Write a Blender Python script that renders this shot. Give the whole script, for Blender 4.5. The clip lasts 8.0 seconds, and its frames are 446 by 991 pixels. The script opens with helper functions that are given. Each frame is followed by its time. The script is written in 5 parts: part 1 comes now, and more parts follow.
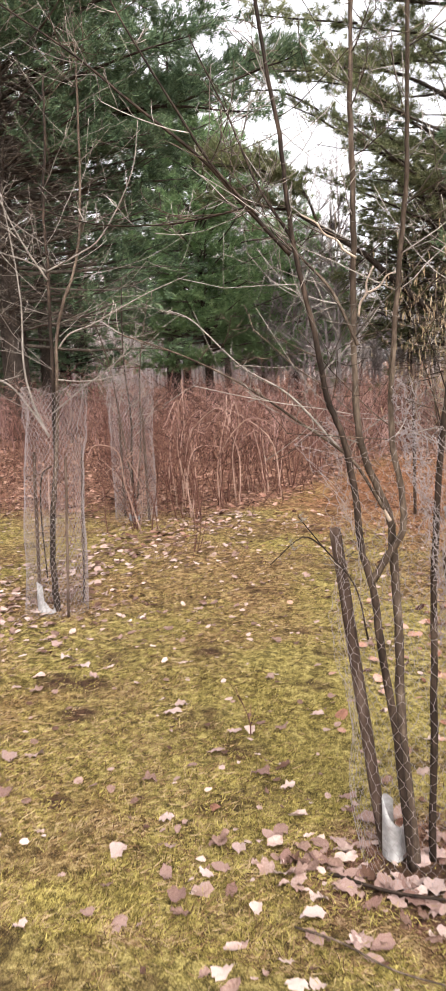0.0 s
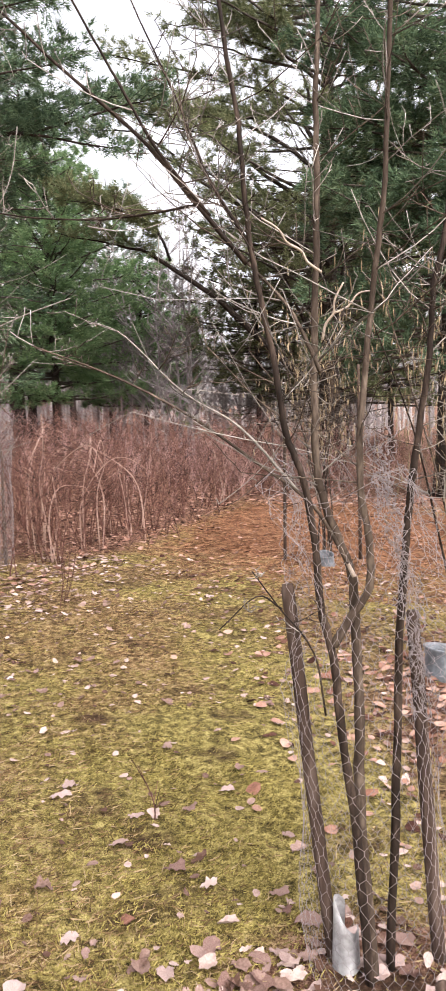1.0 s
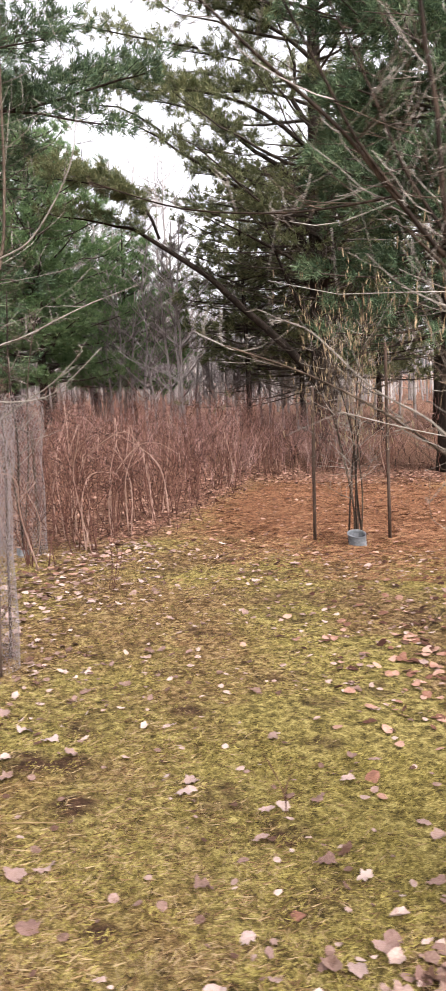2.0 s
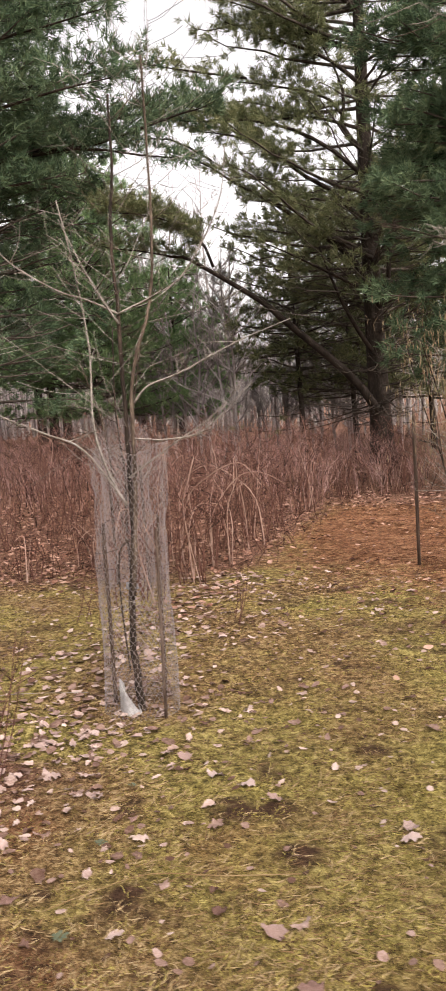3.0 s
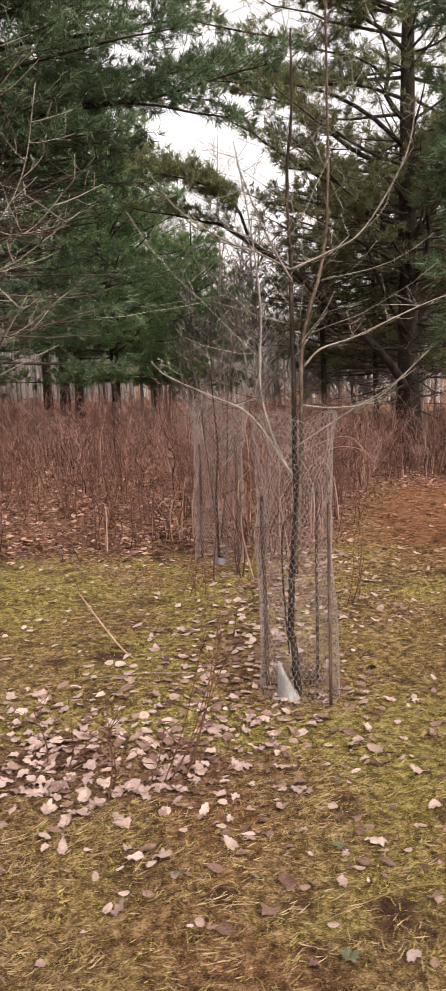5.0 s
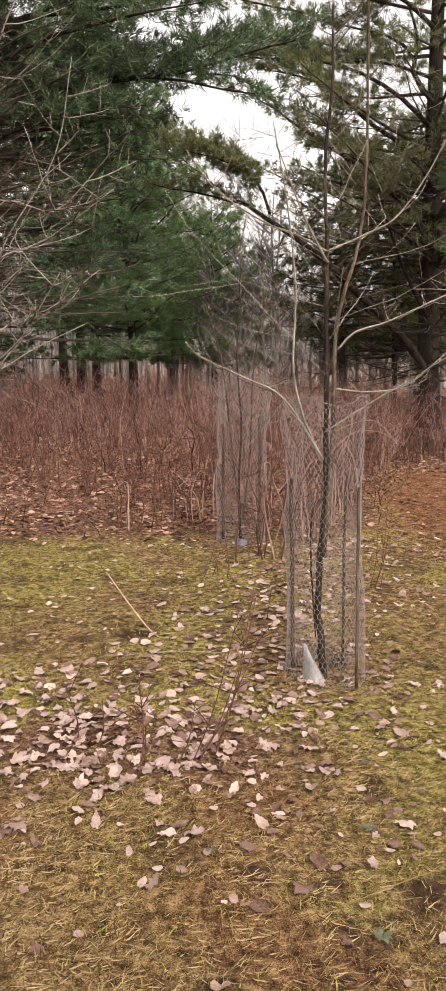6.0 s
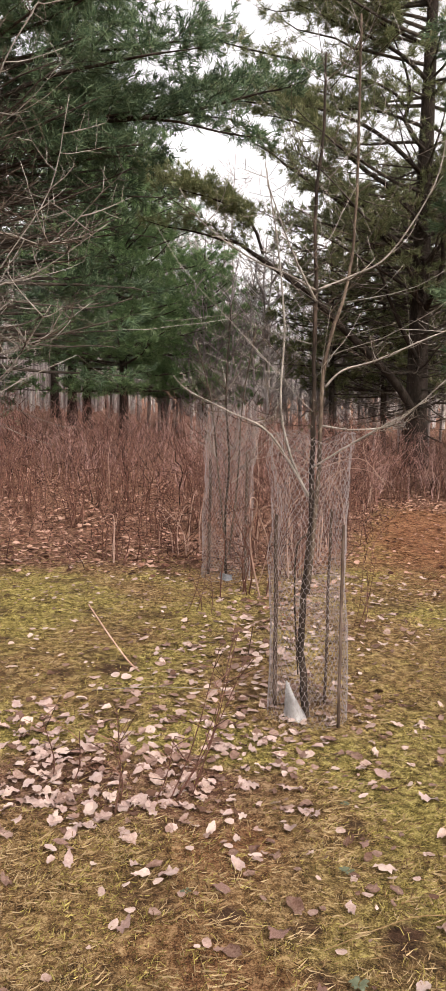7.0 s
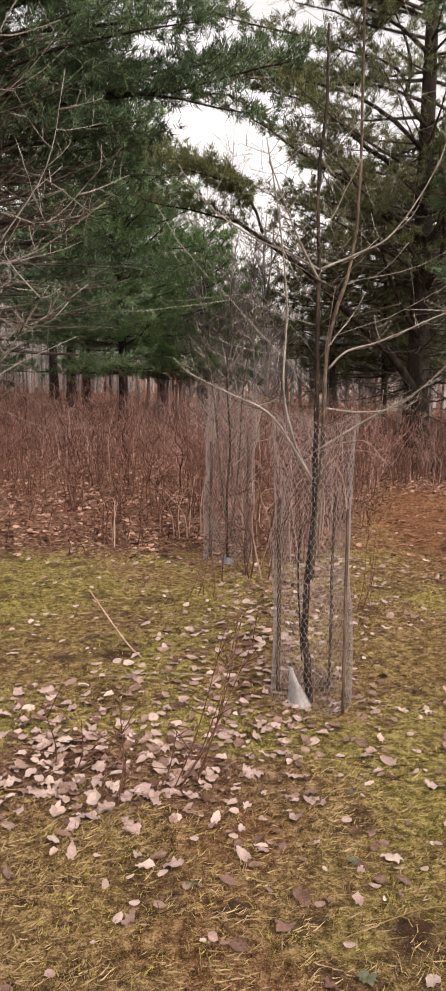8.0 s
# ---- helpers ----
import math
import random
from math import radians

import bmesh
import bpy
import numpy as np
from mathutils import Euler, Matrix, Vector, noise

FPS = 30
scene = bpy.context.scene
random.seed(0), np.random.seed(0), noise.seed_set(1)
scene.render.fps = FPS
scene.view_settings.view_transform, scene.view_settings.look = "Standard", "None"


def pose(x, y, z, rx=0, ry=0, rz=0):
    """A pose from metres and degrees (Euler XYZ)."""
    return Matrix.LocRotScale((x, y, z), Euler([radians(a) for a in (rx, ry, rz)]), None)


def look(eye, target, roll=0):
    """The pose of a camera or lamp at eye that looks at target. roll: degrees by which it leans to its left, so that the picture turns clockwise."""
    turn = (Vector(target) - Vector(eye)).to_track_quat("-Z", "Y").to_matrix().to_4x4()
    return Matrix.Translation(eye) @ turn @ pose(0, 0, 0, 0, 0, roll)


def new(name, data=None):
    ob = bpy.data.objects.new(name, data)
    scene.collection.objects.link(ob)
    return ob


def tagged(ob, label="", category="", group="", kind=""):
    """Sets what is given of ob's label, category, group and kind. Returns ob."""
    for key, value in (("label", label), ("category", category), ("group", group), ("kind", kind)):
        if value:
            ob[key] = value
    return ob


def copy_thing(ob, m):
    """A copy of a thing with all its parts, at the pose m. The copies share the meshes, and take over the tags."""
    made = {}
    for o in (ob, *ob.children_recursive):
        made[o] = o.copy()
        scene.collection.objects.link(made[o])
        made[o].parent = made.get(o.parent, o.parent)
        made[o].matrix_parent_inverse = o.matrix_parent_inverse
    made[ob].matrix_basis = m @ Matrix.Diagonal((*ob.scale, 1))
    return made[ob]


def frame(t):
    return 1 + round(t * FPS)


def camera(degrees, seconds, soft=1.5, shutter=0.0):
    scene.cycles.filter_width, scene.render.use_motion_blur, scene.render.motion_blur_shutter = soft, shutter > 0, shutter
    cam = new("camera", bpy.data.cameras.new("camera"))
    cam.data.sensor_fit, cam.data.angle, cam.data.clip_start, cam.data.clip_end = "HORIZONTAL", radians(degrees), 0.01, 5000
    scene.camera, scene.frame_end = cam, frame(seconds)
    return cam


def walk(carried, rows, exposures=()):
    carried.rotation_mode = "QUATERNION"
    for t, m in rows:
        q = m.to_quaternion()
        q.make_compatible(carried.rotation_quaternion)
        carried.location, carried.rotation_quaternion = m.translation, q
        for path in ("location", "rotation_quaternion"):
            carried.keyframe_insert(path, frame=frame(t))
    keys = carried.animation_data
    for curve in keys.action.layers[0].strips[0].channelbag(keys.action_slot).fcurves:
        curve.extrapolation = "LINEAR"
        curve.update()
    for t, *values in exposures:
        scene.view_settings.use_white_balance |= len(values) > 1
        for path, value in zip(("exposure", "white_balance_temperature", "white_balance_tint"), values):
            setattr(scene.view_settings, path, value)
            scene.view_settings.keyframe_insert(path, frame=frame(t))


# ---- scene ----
cam = camera(30.2, 8.0, soft=1.1, shutter=0.35)
PATH = [
    (0, (2.268, -0.882, 1.418), (1.847, 1.049, 1.115), -3.6),
    (0.5, (2.072, -0.709, 1.404), (1.812, 1.259, 1.157), -2.9),
    (1, (1.950, -0.522, 1.389), (1.914, 1.466, 1.169), -1.4),
    (1.2, (1.856, -0.495, 1.388), (1.858, 1.492, 1.167), -1.5),
    (2.3, (1.227, -0.480, 1.513), (1.236, 1.499, 1.224), -3.3),
    (2.5, (1.093, -0.503, 1.543), (1.075, 1.483, 1.303), -4.0),
    (3, (0.761, -0.418, 1.554), (0.709, 1.569, 1.336), -4.7),
    (3.5, (0.441, -0.307, 1.538), (0.477, 1.659, 1.173), -4.6),
    (4, (0.204, -0.282, 1.553), (0.181, 1.691, 1.226), -2.5),
    (4.5, (-0.003, -0.152, 1.561), (-0.084, 1.827, 1.286), -2.4),
    (5, (-0.175, -0.137, 1.566), (-0.194, 1.843, 1.283), -2.2),
    (5.2, (-0.257, -0.141, 1.569), (-0.278, 1.836, 1.272), -1.9),
    (6.3, (-0.268, -0.142, 1.583), (-0.324, 1.830, 1.252), -0.6),
    (6.5, (-0.270, -0.148, 1.610), (-0.316, 1.831, 1.322), -0.0),
    (7, (-0.250, -0.134, 1.569), (-0.270, 1.851, 1.324), 0.4),
    (7.5, (-0.242, -0.141, 1.590), (-0.242, 1.846, 1.359), 0.6),
    (8, (-0.261, -0.070, 1.578), (-0.281, 1.909, 1.287), 0.1),
]
walk(cam, [(t, look(eye, target, roll)) for t, eye, target, roll in PATH],
     exposures=[(0, 1.65, 6600, 13), (0.5, 1.76, 6400, 14), (1, 1.7, 6400, 15), (2.5, 1.52, 6700, 15), (3.0, 1.28, 6900, 15), (3.5, 1.33, 7000, 14), (4.0, 1.3, 7100, 14), (4.5, 1.15, 7100, 15), (5.0, 1.16, 7100, 15), (6.5, 1.28, 7000, 14), (7, 1.28, 6900, 14), (7.5, 1.12, 7000, 15), (8, 1.07, 7100, 16)])

# ---- world and light: a bright overcast sky ----
world = bpy.data.worlds.new("overcast_sky")
scene.world = world
world.use_nodes = True
wn, wl = world.node_tree.nodes, world.node_tree.links
sky = wn.new("ShaderNodeTexSky")
sky.sky_type = "NISHITA"
sky.sun_disc = False
sky.sun_elevation, sky.sun_rotation = radians(48), radians(150)
sky.air_density, sky.dust_density, sky.ozone_density = 1.0, 4.0, 1.0
pale = wn.new("ShaderNodeHueSaturation")
pale.inputs["Saturation"].default_value = 0.12
wl.new(sky.outputs[0], pale.inputs["Color"])
wl.new(pale.outputs[0], wn["Background"].inputs["Color"])
wn["Background"].inputs["Strength"].default_value = 0.15

sun = new("sun", bpy.data.lights.new("sun", "SUN"))
sun.data.energy, sun.data.angle, sun.data.color = 1.0, radians(40), (1.0, 0.95, 0.90)
sun.matrix_world = look((6, -10, 14), (0, 0, 0))


# ---- materials ----
def nodes_of(name):
    m = bpy.data.materials.new(name)
    m.use_nodes = True
    return m, m.node_tree.nodes, m.node_tree.links


def ramp(nodes, stops):
    r = nodes.new("ShaderNodeValToRGB")
    els = r.color_ramp.elements
    while len(els) < len(stops):
        els.new(0.5)
    for e, (p, c) in zip(els, stops):
        e.position, e.color = p, (*c, 1)
    return r


def surface(name, stops, scale=8.0, fine=60.0, rough=0.85, bump=0.3, spread=0.0, island=False, stretch=(1, 1, 1), bump_dist=0.01, sheer=0.0):
    """Grain at two scales over a colour ramp, with a shift by piece."""
    m, n, l = nodes_of(name)
    b = n["Principled BSDF"]
    tc, mp = n.new("ShaderNodeTexCoord"), n.new("ShaderNodeMapping")
    mp.inputs["Scale"].default_value = stretch
    l.new(tc.outputs["Object"], mp.inputs[0])
    n1, n2 = n.new("ShaderNodeTexNoise"), n.new("ShaderNodeTexNoise")
    n1.inputs["Scale"].default_value, n2.inputs["Scale"].default_value = scale, fine
    n1.inputs["Detail"].default_value = n2.inputs["Detail"].default_value = 5
    for t in (n1, n2):
        l.new(mp.outputs[0], t.inputs["Vector"])
    mix = n.new("ShaderNodeMath")
    mix.operation = "MULTIPLY_ADD"
    mix.inputs[1].default_value = 0.45
    l.new(n2.outputs[0], mix.inputs[0])
    half = n.new("ShaderNodeMath")
    half.operation = "MULTIPLY"
    half.inputs[1].default_value = 0.55
    l.new(n1.outputs[0], half.inputs[0])
    l.new(half.outputs[0], mix.inputs[2])
    value = mix.outputs[0]
    if spread:
        src = n.new("ShaderNodeNewGeometry").outputs["Random Per Island"] if island else n.new("ShaderNodeObjectInfo").outputs["Random"]
        add = n.new("ShaderNodeMath")
        add.operation = "MULTIPLY_ADD"
        add.inputs[1].default_value = spread
        l.new(src, add.inputs[0])
        sub = n.new("ShaderNodeMath")
        sub.operation = "SUBTRACT"
        sub.inputs[1].default_value = spread / 2
        l.new(value, sub.inputs[0])
        l.new(sub.outputs[0], add.inputs[2])
        value = add.outputs[0]
    r = ramp(n, stops)
    l.new(value, r.inputs[0])
    l.new(r.outputs[0], b.inputs["Base Color"])
    b.inputs["Roughness"].default_value = rough
    b.inputs["Specular IOR Level"].default_value = 0.12
    if bump:
        bp = n.new("ShaderNodeBump")
        bp.inputs["Strength"].default_value, bp.inputs["Distance"].default_value = bump, bump_dist
        l.new(mix.outputs[0], bp.inputs["Height"])
        l.new(bp.outputs[0], b.inputs["Normal"])
    if sheer:
        tr, ms = n.new("ShaderNodeBsdfTranslucent"), n.new("ShaderNodeMixShader")
        l.new(r.outputs[0], tr.inputs["Color"])
        ms.inputs[0].default_value = sheer
        l.new(b.outputs[0], ms.inputs[1])
        l.new(tr.outputs[0], ms.inputs[2])
        l.new(ms.outputs[0], n["Material Output"].inputs["Surface"])
    return m


def ground_surface():
    """Moss, matted grass, leaf litter, pine needles and bare earth with painted hollow shade, by the cover stored on
    the sheet.
    """
    m, n, l = nodes_of("ground_cover")
    b = n["Principled BSDF"]
    tc = n.new("ShaderNodeTexCoord")

    def noise_of(scale, detail=6, stretch=(1, 1, 1)):
        mp, t = n.new("ShaderNodeMapping"), n.new("ShaderNodeTexNoise")
        mp.inputs["Scale"].default_value = stretch
        l.new(tc.outputs["Object"], mp.inputs[0])
        l.new(mp.outputs[0], t.inputs["Vector"])
        t.inputs["Scale"].default_value, t.inputs["Detail"].default_value = scale, detail
        t.inputs["Roughness"].default_value = 0.65
        return t.outputs[0]

    def blend(fac, a, c):
        x = n.new("ShaderNodeMix")
        x.data_type = "RGBA"
        l.new(fac, x.inputs["Factor"])
        l.new(a, x.inputs["A"])
        l.new(c, x.inputs["B"])
        return x.outputs["Result"]

    def cover(name, scale, hard=2.6):
        a = n.new("ShaderNodeAttribute")
        a.attribute_name = name
        s = n.new("ShaderNodeMath")
        s.operation = "MULTIPLY_ADD"
        s.inputs[1].default_value, s.inputs[2].default_value = 1.1, -0.55
        l.new(noise_of(scale), s.inputs[0])
        t = n.new("ShaderNodeMath")
        t.operation = "ADD"
        l.new(a.outputs["Fac"], t.inputs[0])
        l.new(s.outputs[0], t.inputs[1])
        u = n.new("ShaderNodeMath")
        u.operation = "MULTIPLY_ADD"
        u.inputs[1].default_value, u.inputs[2].default_value = hard, 0.5 - hard / 2
        u.use_clamp = True
        l.new(t.outputs[0], u.inputs[0])
        return u.outputs[0]

    # coarse grain paints the light and shade of small lumps into the colour
    mixed = n.new("ShaderNodeMath")
    mixed.operation = "MULTIPLY_ADD"
    l.new(noise_of(26, 4), mixed.inputs[0])
    mixed.inputs[1].default_value = 0.8
    halved = n.new("ShaderNodeMath")
    halved.operation = "MULTIPLY_ADD"
    l.new(noise_of(170, 8), halved.inputs[0])
    halved.inputs[1].default_value, halved.inputs[2].default_value = 0.8, -0.3
    l.new(halved.outputs[0], mixed.inputs[2])
    fine = mixed.outputs[0]
    moss, straw, litter, needle, soil_shade = (ramp(n, s) for s in (
        [(0.34, (0.038, 0.029, 0.010)), (0.5, (0.225, 0.176, 0.054)), (0.64, (0.48, 0.392, 0.145))],
        [(0.34, (0.032, 0.019, 0.008)), (0.5, (0.188, 0.112, 0.047)), (0.64, (0.44, 0.305, 0.155))],
        [(0.34, (0.026, 0.011, 0.007)), (0.5, (0.155, 0.074, 0.046)), (0.64, (0.36, 0.22, 0.155))],
        [(0.34, (0.045, 0.017, 0.009)), (0.5, (0.19, 0.082, 0.040)), (0.64, (0.36, 0.19, 0.105))],
        [(0.34, (0.03, 0.017, 0.010)), (0.6, (0.09, 0.048, 0.028)), (0.75, (0.17, 0.10, 0.065))]))
    for r in (moss, straw, litter, needle, soil_shade):
        l.new(fine, r.inputs[0])
    col = blend(cover("moss", 1.9, 3.2), straw.outputs[0], moss.outputs[0])
    col = blend(cover("needles", 2.6, 1.3), col, needle.outputs[0])
    col = blend(cover("litter", 4.0, 1.8), col, litter.outputs[0])
    # dark earth, its colour also standing in for shade in small hollows
    col = blend(cover("soil_shade", 9.0, 2.2), col, soil_shade.outputs[0])
    l.new(col, b.inputs["Base Color"])
    b.inputs["Roughness"].default_value = 0.95
    b.inputs["Specular IOR Level"].default_value = 0.1
    bp = n.new("ShaderNodeBump")
    bp.inputs["Strength"].default_value, bp.inputs["Distance"].default_value = 1.0, 0.05
    l.new(noise_of(70, 9), bp.inputs["Height"])
    l.new(bp.outputs[0], b.inputs["Normal"])
    return m


GROUND = ground_surface()
MOSS = surface("moss_shoots", [(0.2, (0.065, 0.050, 0.013)), (0.45, (0.215, 0.170, 0.046)), (0.8, (0.37, 0.305, 0.10))], 3, 20, 0.9, 0, 0.7, True, sheer=0.25)
STRAW = surface("dry_grass", [(0.15, (0.048, 0.025, 0.011)), (0.5, (0.195, 0.120, 0.055)), (0.85, (0.37, 0.275, 0.155))], 3, 20, 0.8, 0, 0.8, True, sheer=0.2)
LEAF = surface("dead_leaf", [(0.2, (0.13, 0.070, 0.054)), (0.5, (0.27, 0.180, 0.152)), (0.8, (0.41, 0.315, 0.285))], 30, 160, 0.7, 0.4, 0.6, False, bump_dist=0.003, sheer=0.15)
LEAVES = surface("dead_leaves", [(0.15, (0.085, 0.045, 0.030)), (0.5, (0.25, 0.163, 0.132)), (0.85, (0.45, 0.345, 0.30))], 30, 160, 0.75, 0.3, 0.8, True, bump_dist=0.003, sheer=0.15)
RUSSET = surface("russet_leaves", [(0.15, (0.038, 0.015, 0.010)), (0.5, (0.195, 0.093, 0.062)), (0.85, (0.40, 0.25, 0.19))], 30, 160, 0.8, 0.3, 0.8, True, bump_dist=0.003, sheer=0.1)
BARK_WET = surface("wet_bark", [(0.3, (0.007, 0.0045, 0.003)), (0.5, (0.024, 0.0155, 0.011)), (0.7, (0.085, 0.058, 0.042))], 14, 90, 0.7, 0.6, stretch=(1, 1, 0.25), bump_dist=0.004)
BARK_TAN = surface("tan_bark", [(0.3, (0.018, 0.012, 0.008)), (0.5, (0.056, 0.039, 0.028)), (0.7, (0.165, 0.125, 0.093))], 14, 90, 0.75, 0.6, stretch=(1, 1, 0.3), bump_dist=0.004)
TWIG = surface("twig_bark", [(0.2, (0.065, 0.055, 0.046)), (0.5, (0.18, 0.155, 0.132)), (0.8, (0.37, 0.33, 0.29))], 10, 80, 0.7, 0, 0.5, True)
DEADWOOD = surface("peeled_wood", [(0.25, (0.24, 0.18, 0.13)), (0.6, (0.42, 0.34, 0.27))], 20, 120, 0.7, 0.3)
PINE_BARK = surface("pine_bark", [(0.25, (0.009, 0.007, 0.0055)), (0.5, (0.030, 0.0225, 0.018)), (0.8, (0.095, 0.074, 0.060))], 6, 40, 0.9, 0.8, stretch=(1, 1, 0.3), bump_dist=0.02)
PINE_TWIG = surface("pine_twig", [(0.2, (0.014, 0.011, 0.009)), (0.5, (0.050, 0.040, 0.032)), (0.85, (0.17, 0.142, 0.115))], 6, 40, 0.9, 0, 0.5, True)
NEEDLE = surface("pine_needles", [(0.2, (0.030, 0.054, 0.031)), (0.5, (0.087, 0.138, 0.075)), (0.85, (0.20, 0.255, 0.14))], 0.35, 3, 0.55, 0, 0.5, True, sheer=0.3)
NEEDLE_OLIVE = surface("olive_needles", [(0.2, (0.052, 0.064, 0.031)), (0.5, (0.155, 0.172, 0.082)), (0.85, (0.30, 0.305, 0.155))], 0.35, 3, 0.55, 0, 0.5, True, sheer=0.42)
# grey-green needles with the haze of distance mixed into their colour
NEEDLE_HAZE = surface("haze_paled_needles", [(0.2, (0.085, 0.125, 0.090)), (0.5, (0.21, 0.275, 0.205)), (0.85, (0.36, 0.42, 0.33))], 0.35, 3, 0.55, 0, 0.5, True, sheer=0.35)
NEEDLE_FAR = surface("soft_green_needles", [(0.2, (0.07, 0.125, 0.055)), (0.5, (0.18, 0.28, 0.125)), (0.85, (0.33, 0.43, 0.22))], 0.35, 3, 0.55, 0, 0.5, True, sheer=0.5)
BRUSH = surface("brush_stems", [(0.15, (0.014, 0.007, 0.005)), (0.5, (0.078, 0.033, 0.024)), (0.85, (0.25, 0.135, 0.10))], 0.7, 30, 0.75, 0, 0.8, True)
BRUSH_PINK = surface("pinkish_brush_twigs", [(0.15, (0.070, 0.033, 0.027)), (0.5, (0.225, 0.120, 0.105)), (0.85, (0.42, 0.28, 0.245))], 0.7, 30, 0.75, 0, 0.8, True)
CANE = surface("pale_canes", [(0.2, (0.16, 0.09, 0.07)), (0.5, (0.30, 0.19, 0.15)), (0.85, (0.46, 0.34, 0.27))], 3, 40, 0.7, 0, 0.6, True)
GREYWOOD = surface("grey_far_bark", [(0.2, (0.14, 0.12, 0.115)), (0.5, (0.27, 0.235, 0.225)), (0.85, (0.42, 0.385, 0.365))], 0.5, 10, 0.9, 0, 0.6, True)
POST = surface("weathered_stake", [(0.3, (0.020, 0.013, 0.010)), (0.5, (0.06, 0.039, 0.029)), (0.7, (0.15, 0.11, 0.088))], 10, 70, 0.85, 0.7, stretch=(1, 1, 0.12), bump_dist=0.004)
CATKIN = surface("catkin", [(0.2, (0.10, 0.07, 0.04)), (0.5, (0.22, 0.16, 0.095)), (0.85, (0.38, 0.30, 0.19))], 8, 60, 0.85, 0, 0.6, True)
WEED = surface("weed_leaf", [(0.2, (0.045, 0.05, 0.03)), (0.6, (0.095, 0.105, 0.066)), (0.85, (0.17, 0.18, 0.125))], 20, 90, 0.6, 0.2)

NEEDLE_BED = surface("pine_straw", [(0.2, (0.055, 0.021, 0.010)), (0.5, (0.175, 0.080, 0.041)), (0.85, (0.31, 0.175, 0.10))], 3, 20, 0.8, 0, 0.8, True)

WIRE, n_, l_ = nodes_of("galvanised_wire")
b_ = n_["Principled BSDF"]
b_.inputs["Base Color"].default_value = (0.25, 0.212, 0.207, 1)
b_.inputs["Metallic"].default_value, b_.inputs["Roughness"].default_value = 0.35, 0.6

PLASTIC = surface("weathered_plastic", [(0.25, (0.17, 0.155, 0.15)), (0.5, (0.37, 0.355, 0.345)), (0.8, (0.66, 0.65, 0.64))], 12, 60, 0.45, 0.1, sheer=0.2)
JUG = surface("blue_grey_plastic", [(0.25, (0.08, 0.085, 0.09)), (0.5, (0.15, 0.158, 0.168)), (0.8, (0.34, 0.355, 0.37))], 9, 50, 0.4, 0.1, sheer=0.2)


# ---- building helpers ----
nr = np.random.RandomState(7)


def rise(x, y):
    """The height of the ground: it falls gently to the east, with small humps."""
    v = noise.noise(Vector((x * 0.9, y * 0.9, 3.1))) * 0.025 + noise.noise(Vector((x * 3.1, y * 3.1, 8.7))) * 0.014 + noise.noise(Vector((x * 8.3, y * 8.3, 2.2))) * 0.018
    return -0.577 * math.tanh(x / 10) + v


def link_mesh(name, me, material, parent=None, label=""):
    me.materials.append(material)
    ob = new(name, me)
    if parent is not None:
        ob.parent = parent
    if label:
        ob["label"] = label
    return ob


def smooth(me):
    me.polygons.foreach_set("use_smooth", [True] * len(me.polygons))


def part(name, bm, material, parent=None, label=""):
    me = bpy.data.meshes.new(name)
    bm.to_mesh(me)
    bm.free()
    smooth(me)
    return link_mesh(name, me, material, parent, label)


class Soup:
    """Vertices and faces that pile up into one mesh."""

    def __init__(self):
        self.v, self.f = [], []

    def tube(self, pts, radii, sides=5, cap=True):
        pts = [Vector(p) for p in pts]
        at, k = len(self.v), len(pts)
        ref = Vector((0.31, 0.17, 0.93)) if abs((pts[-1] - pts[0]).normalized().z) < 0.8 else Vector((0.93, 0.31, 0.1))
        for i, p in enumerate(pts):
            d = (pts[min(i + 1, k - 1)] - pts[max(i - 1, 0)]).normalized()
            a = d.cross(ref).normalized()
            b = d.cross(a)
            for j in range(sides):
                w = 2 * math.pi * j / sides
                self.v.append(p + (a * math.cos(w) + b * math.sin(w)) * radii[i])
        for i in range(k - 1):
            for j in range(sides):
                q = (j + 1) % sides
                self.f.append((at + i * sides + j, at + i * sides + q, at + (i + 1) * sides + q, at + (i + 1) * sides + j))
        if cap:
            self.f.append(tuple(at + j for j in reversed(range(sides))))
            self.f.append(tuple(at + (k - 1) * sides + j for j in range(sides)))

    def mesh(self, name):
        me = bpy.data.meshes.new(name)
        me.from_pydata([tuple(v) for v in self.v], [], self.f)
        smooth(me)
        return me

    def link(self, name, material, parent=None, label=""):
        return link_mesh(name, self.mesh(name), material, parent, label)


def triangles(name, v):
    """A mesh of loose triangles from an array of (n, 3, 3)."""
    n = len(v)
    me = bpy.data.meshes.new(name)
    me.vertices.add(3 * n)
    me.vertices.foreach_set("co", np.ascontiguousarray(v, dtype=np.float32).ravel())
    me.loops.add(3 * n)
    me.loops.foreach_set("vertex_index", np.arange(3 * n, dtype=np.int32))
    me.polygons.add(n)
    me.polygons.foreach_set("loop_start", np.arange(0, 3 * n, 3, dtype=np.int32))
    me.update(calc_edges=True)
    return me


def curve_through(pts, steps=4):
    """A smooth line through points (Catmull-Rom)."""
    pts = [Vector(p) for p in pts]
    if len(pts) < 3:
        return pts
    ext = [2 * pts[0] - pts[1], *pts, 2 * pts[-1] - pts[-2]]
    out = []
    for i in range(1, len(ext) - 2):
        a, b, c, d = ext[i - 1:i + 3]
        for s in range(steps):
            t = s / steps
            out.append(0.5 * (2 * b + (c - a) * t + (2 * a - 5 * b + 4 * c - d) * t * t + (3 * b - a - 3 * c + d) * t ** 3))
    return out + [pts[-1]]


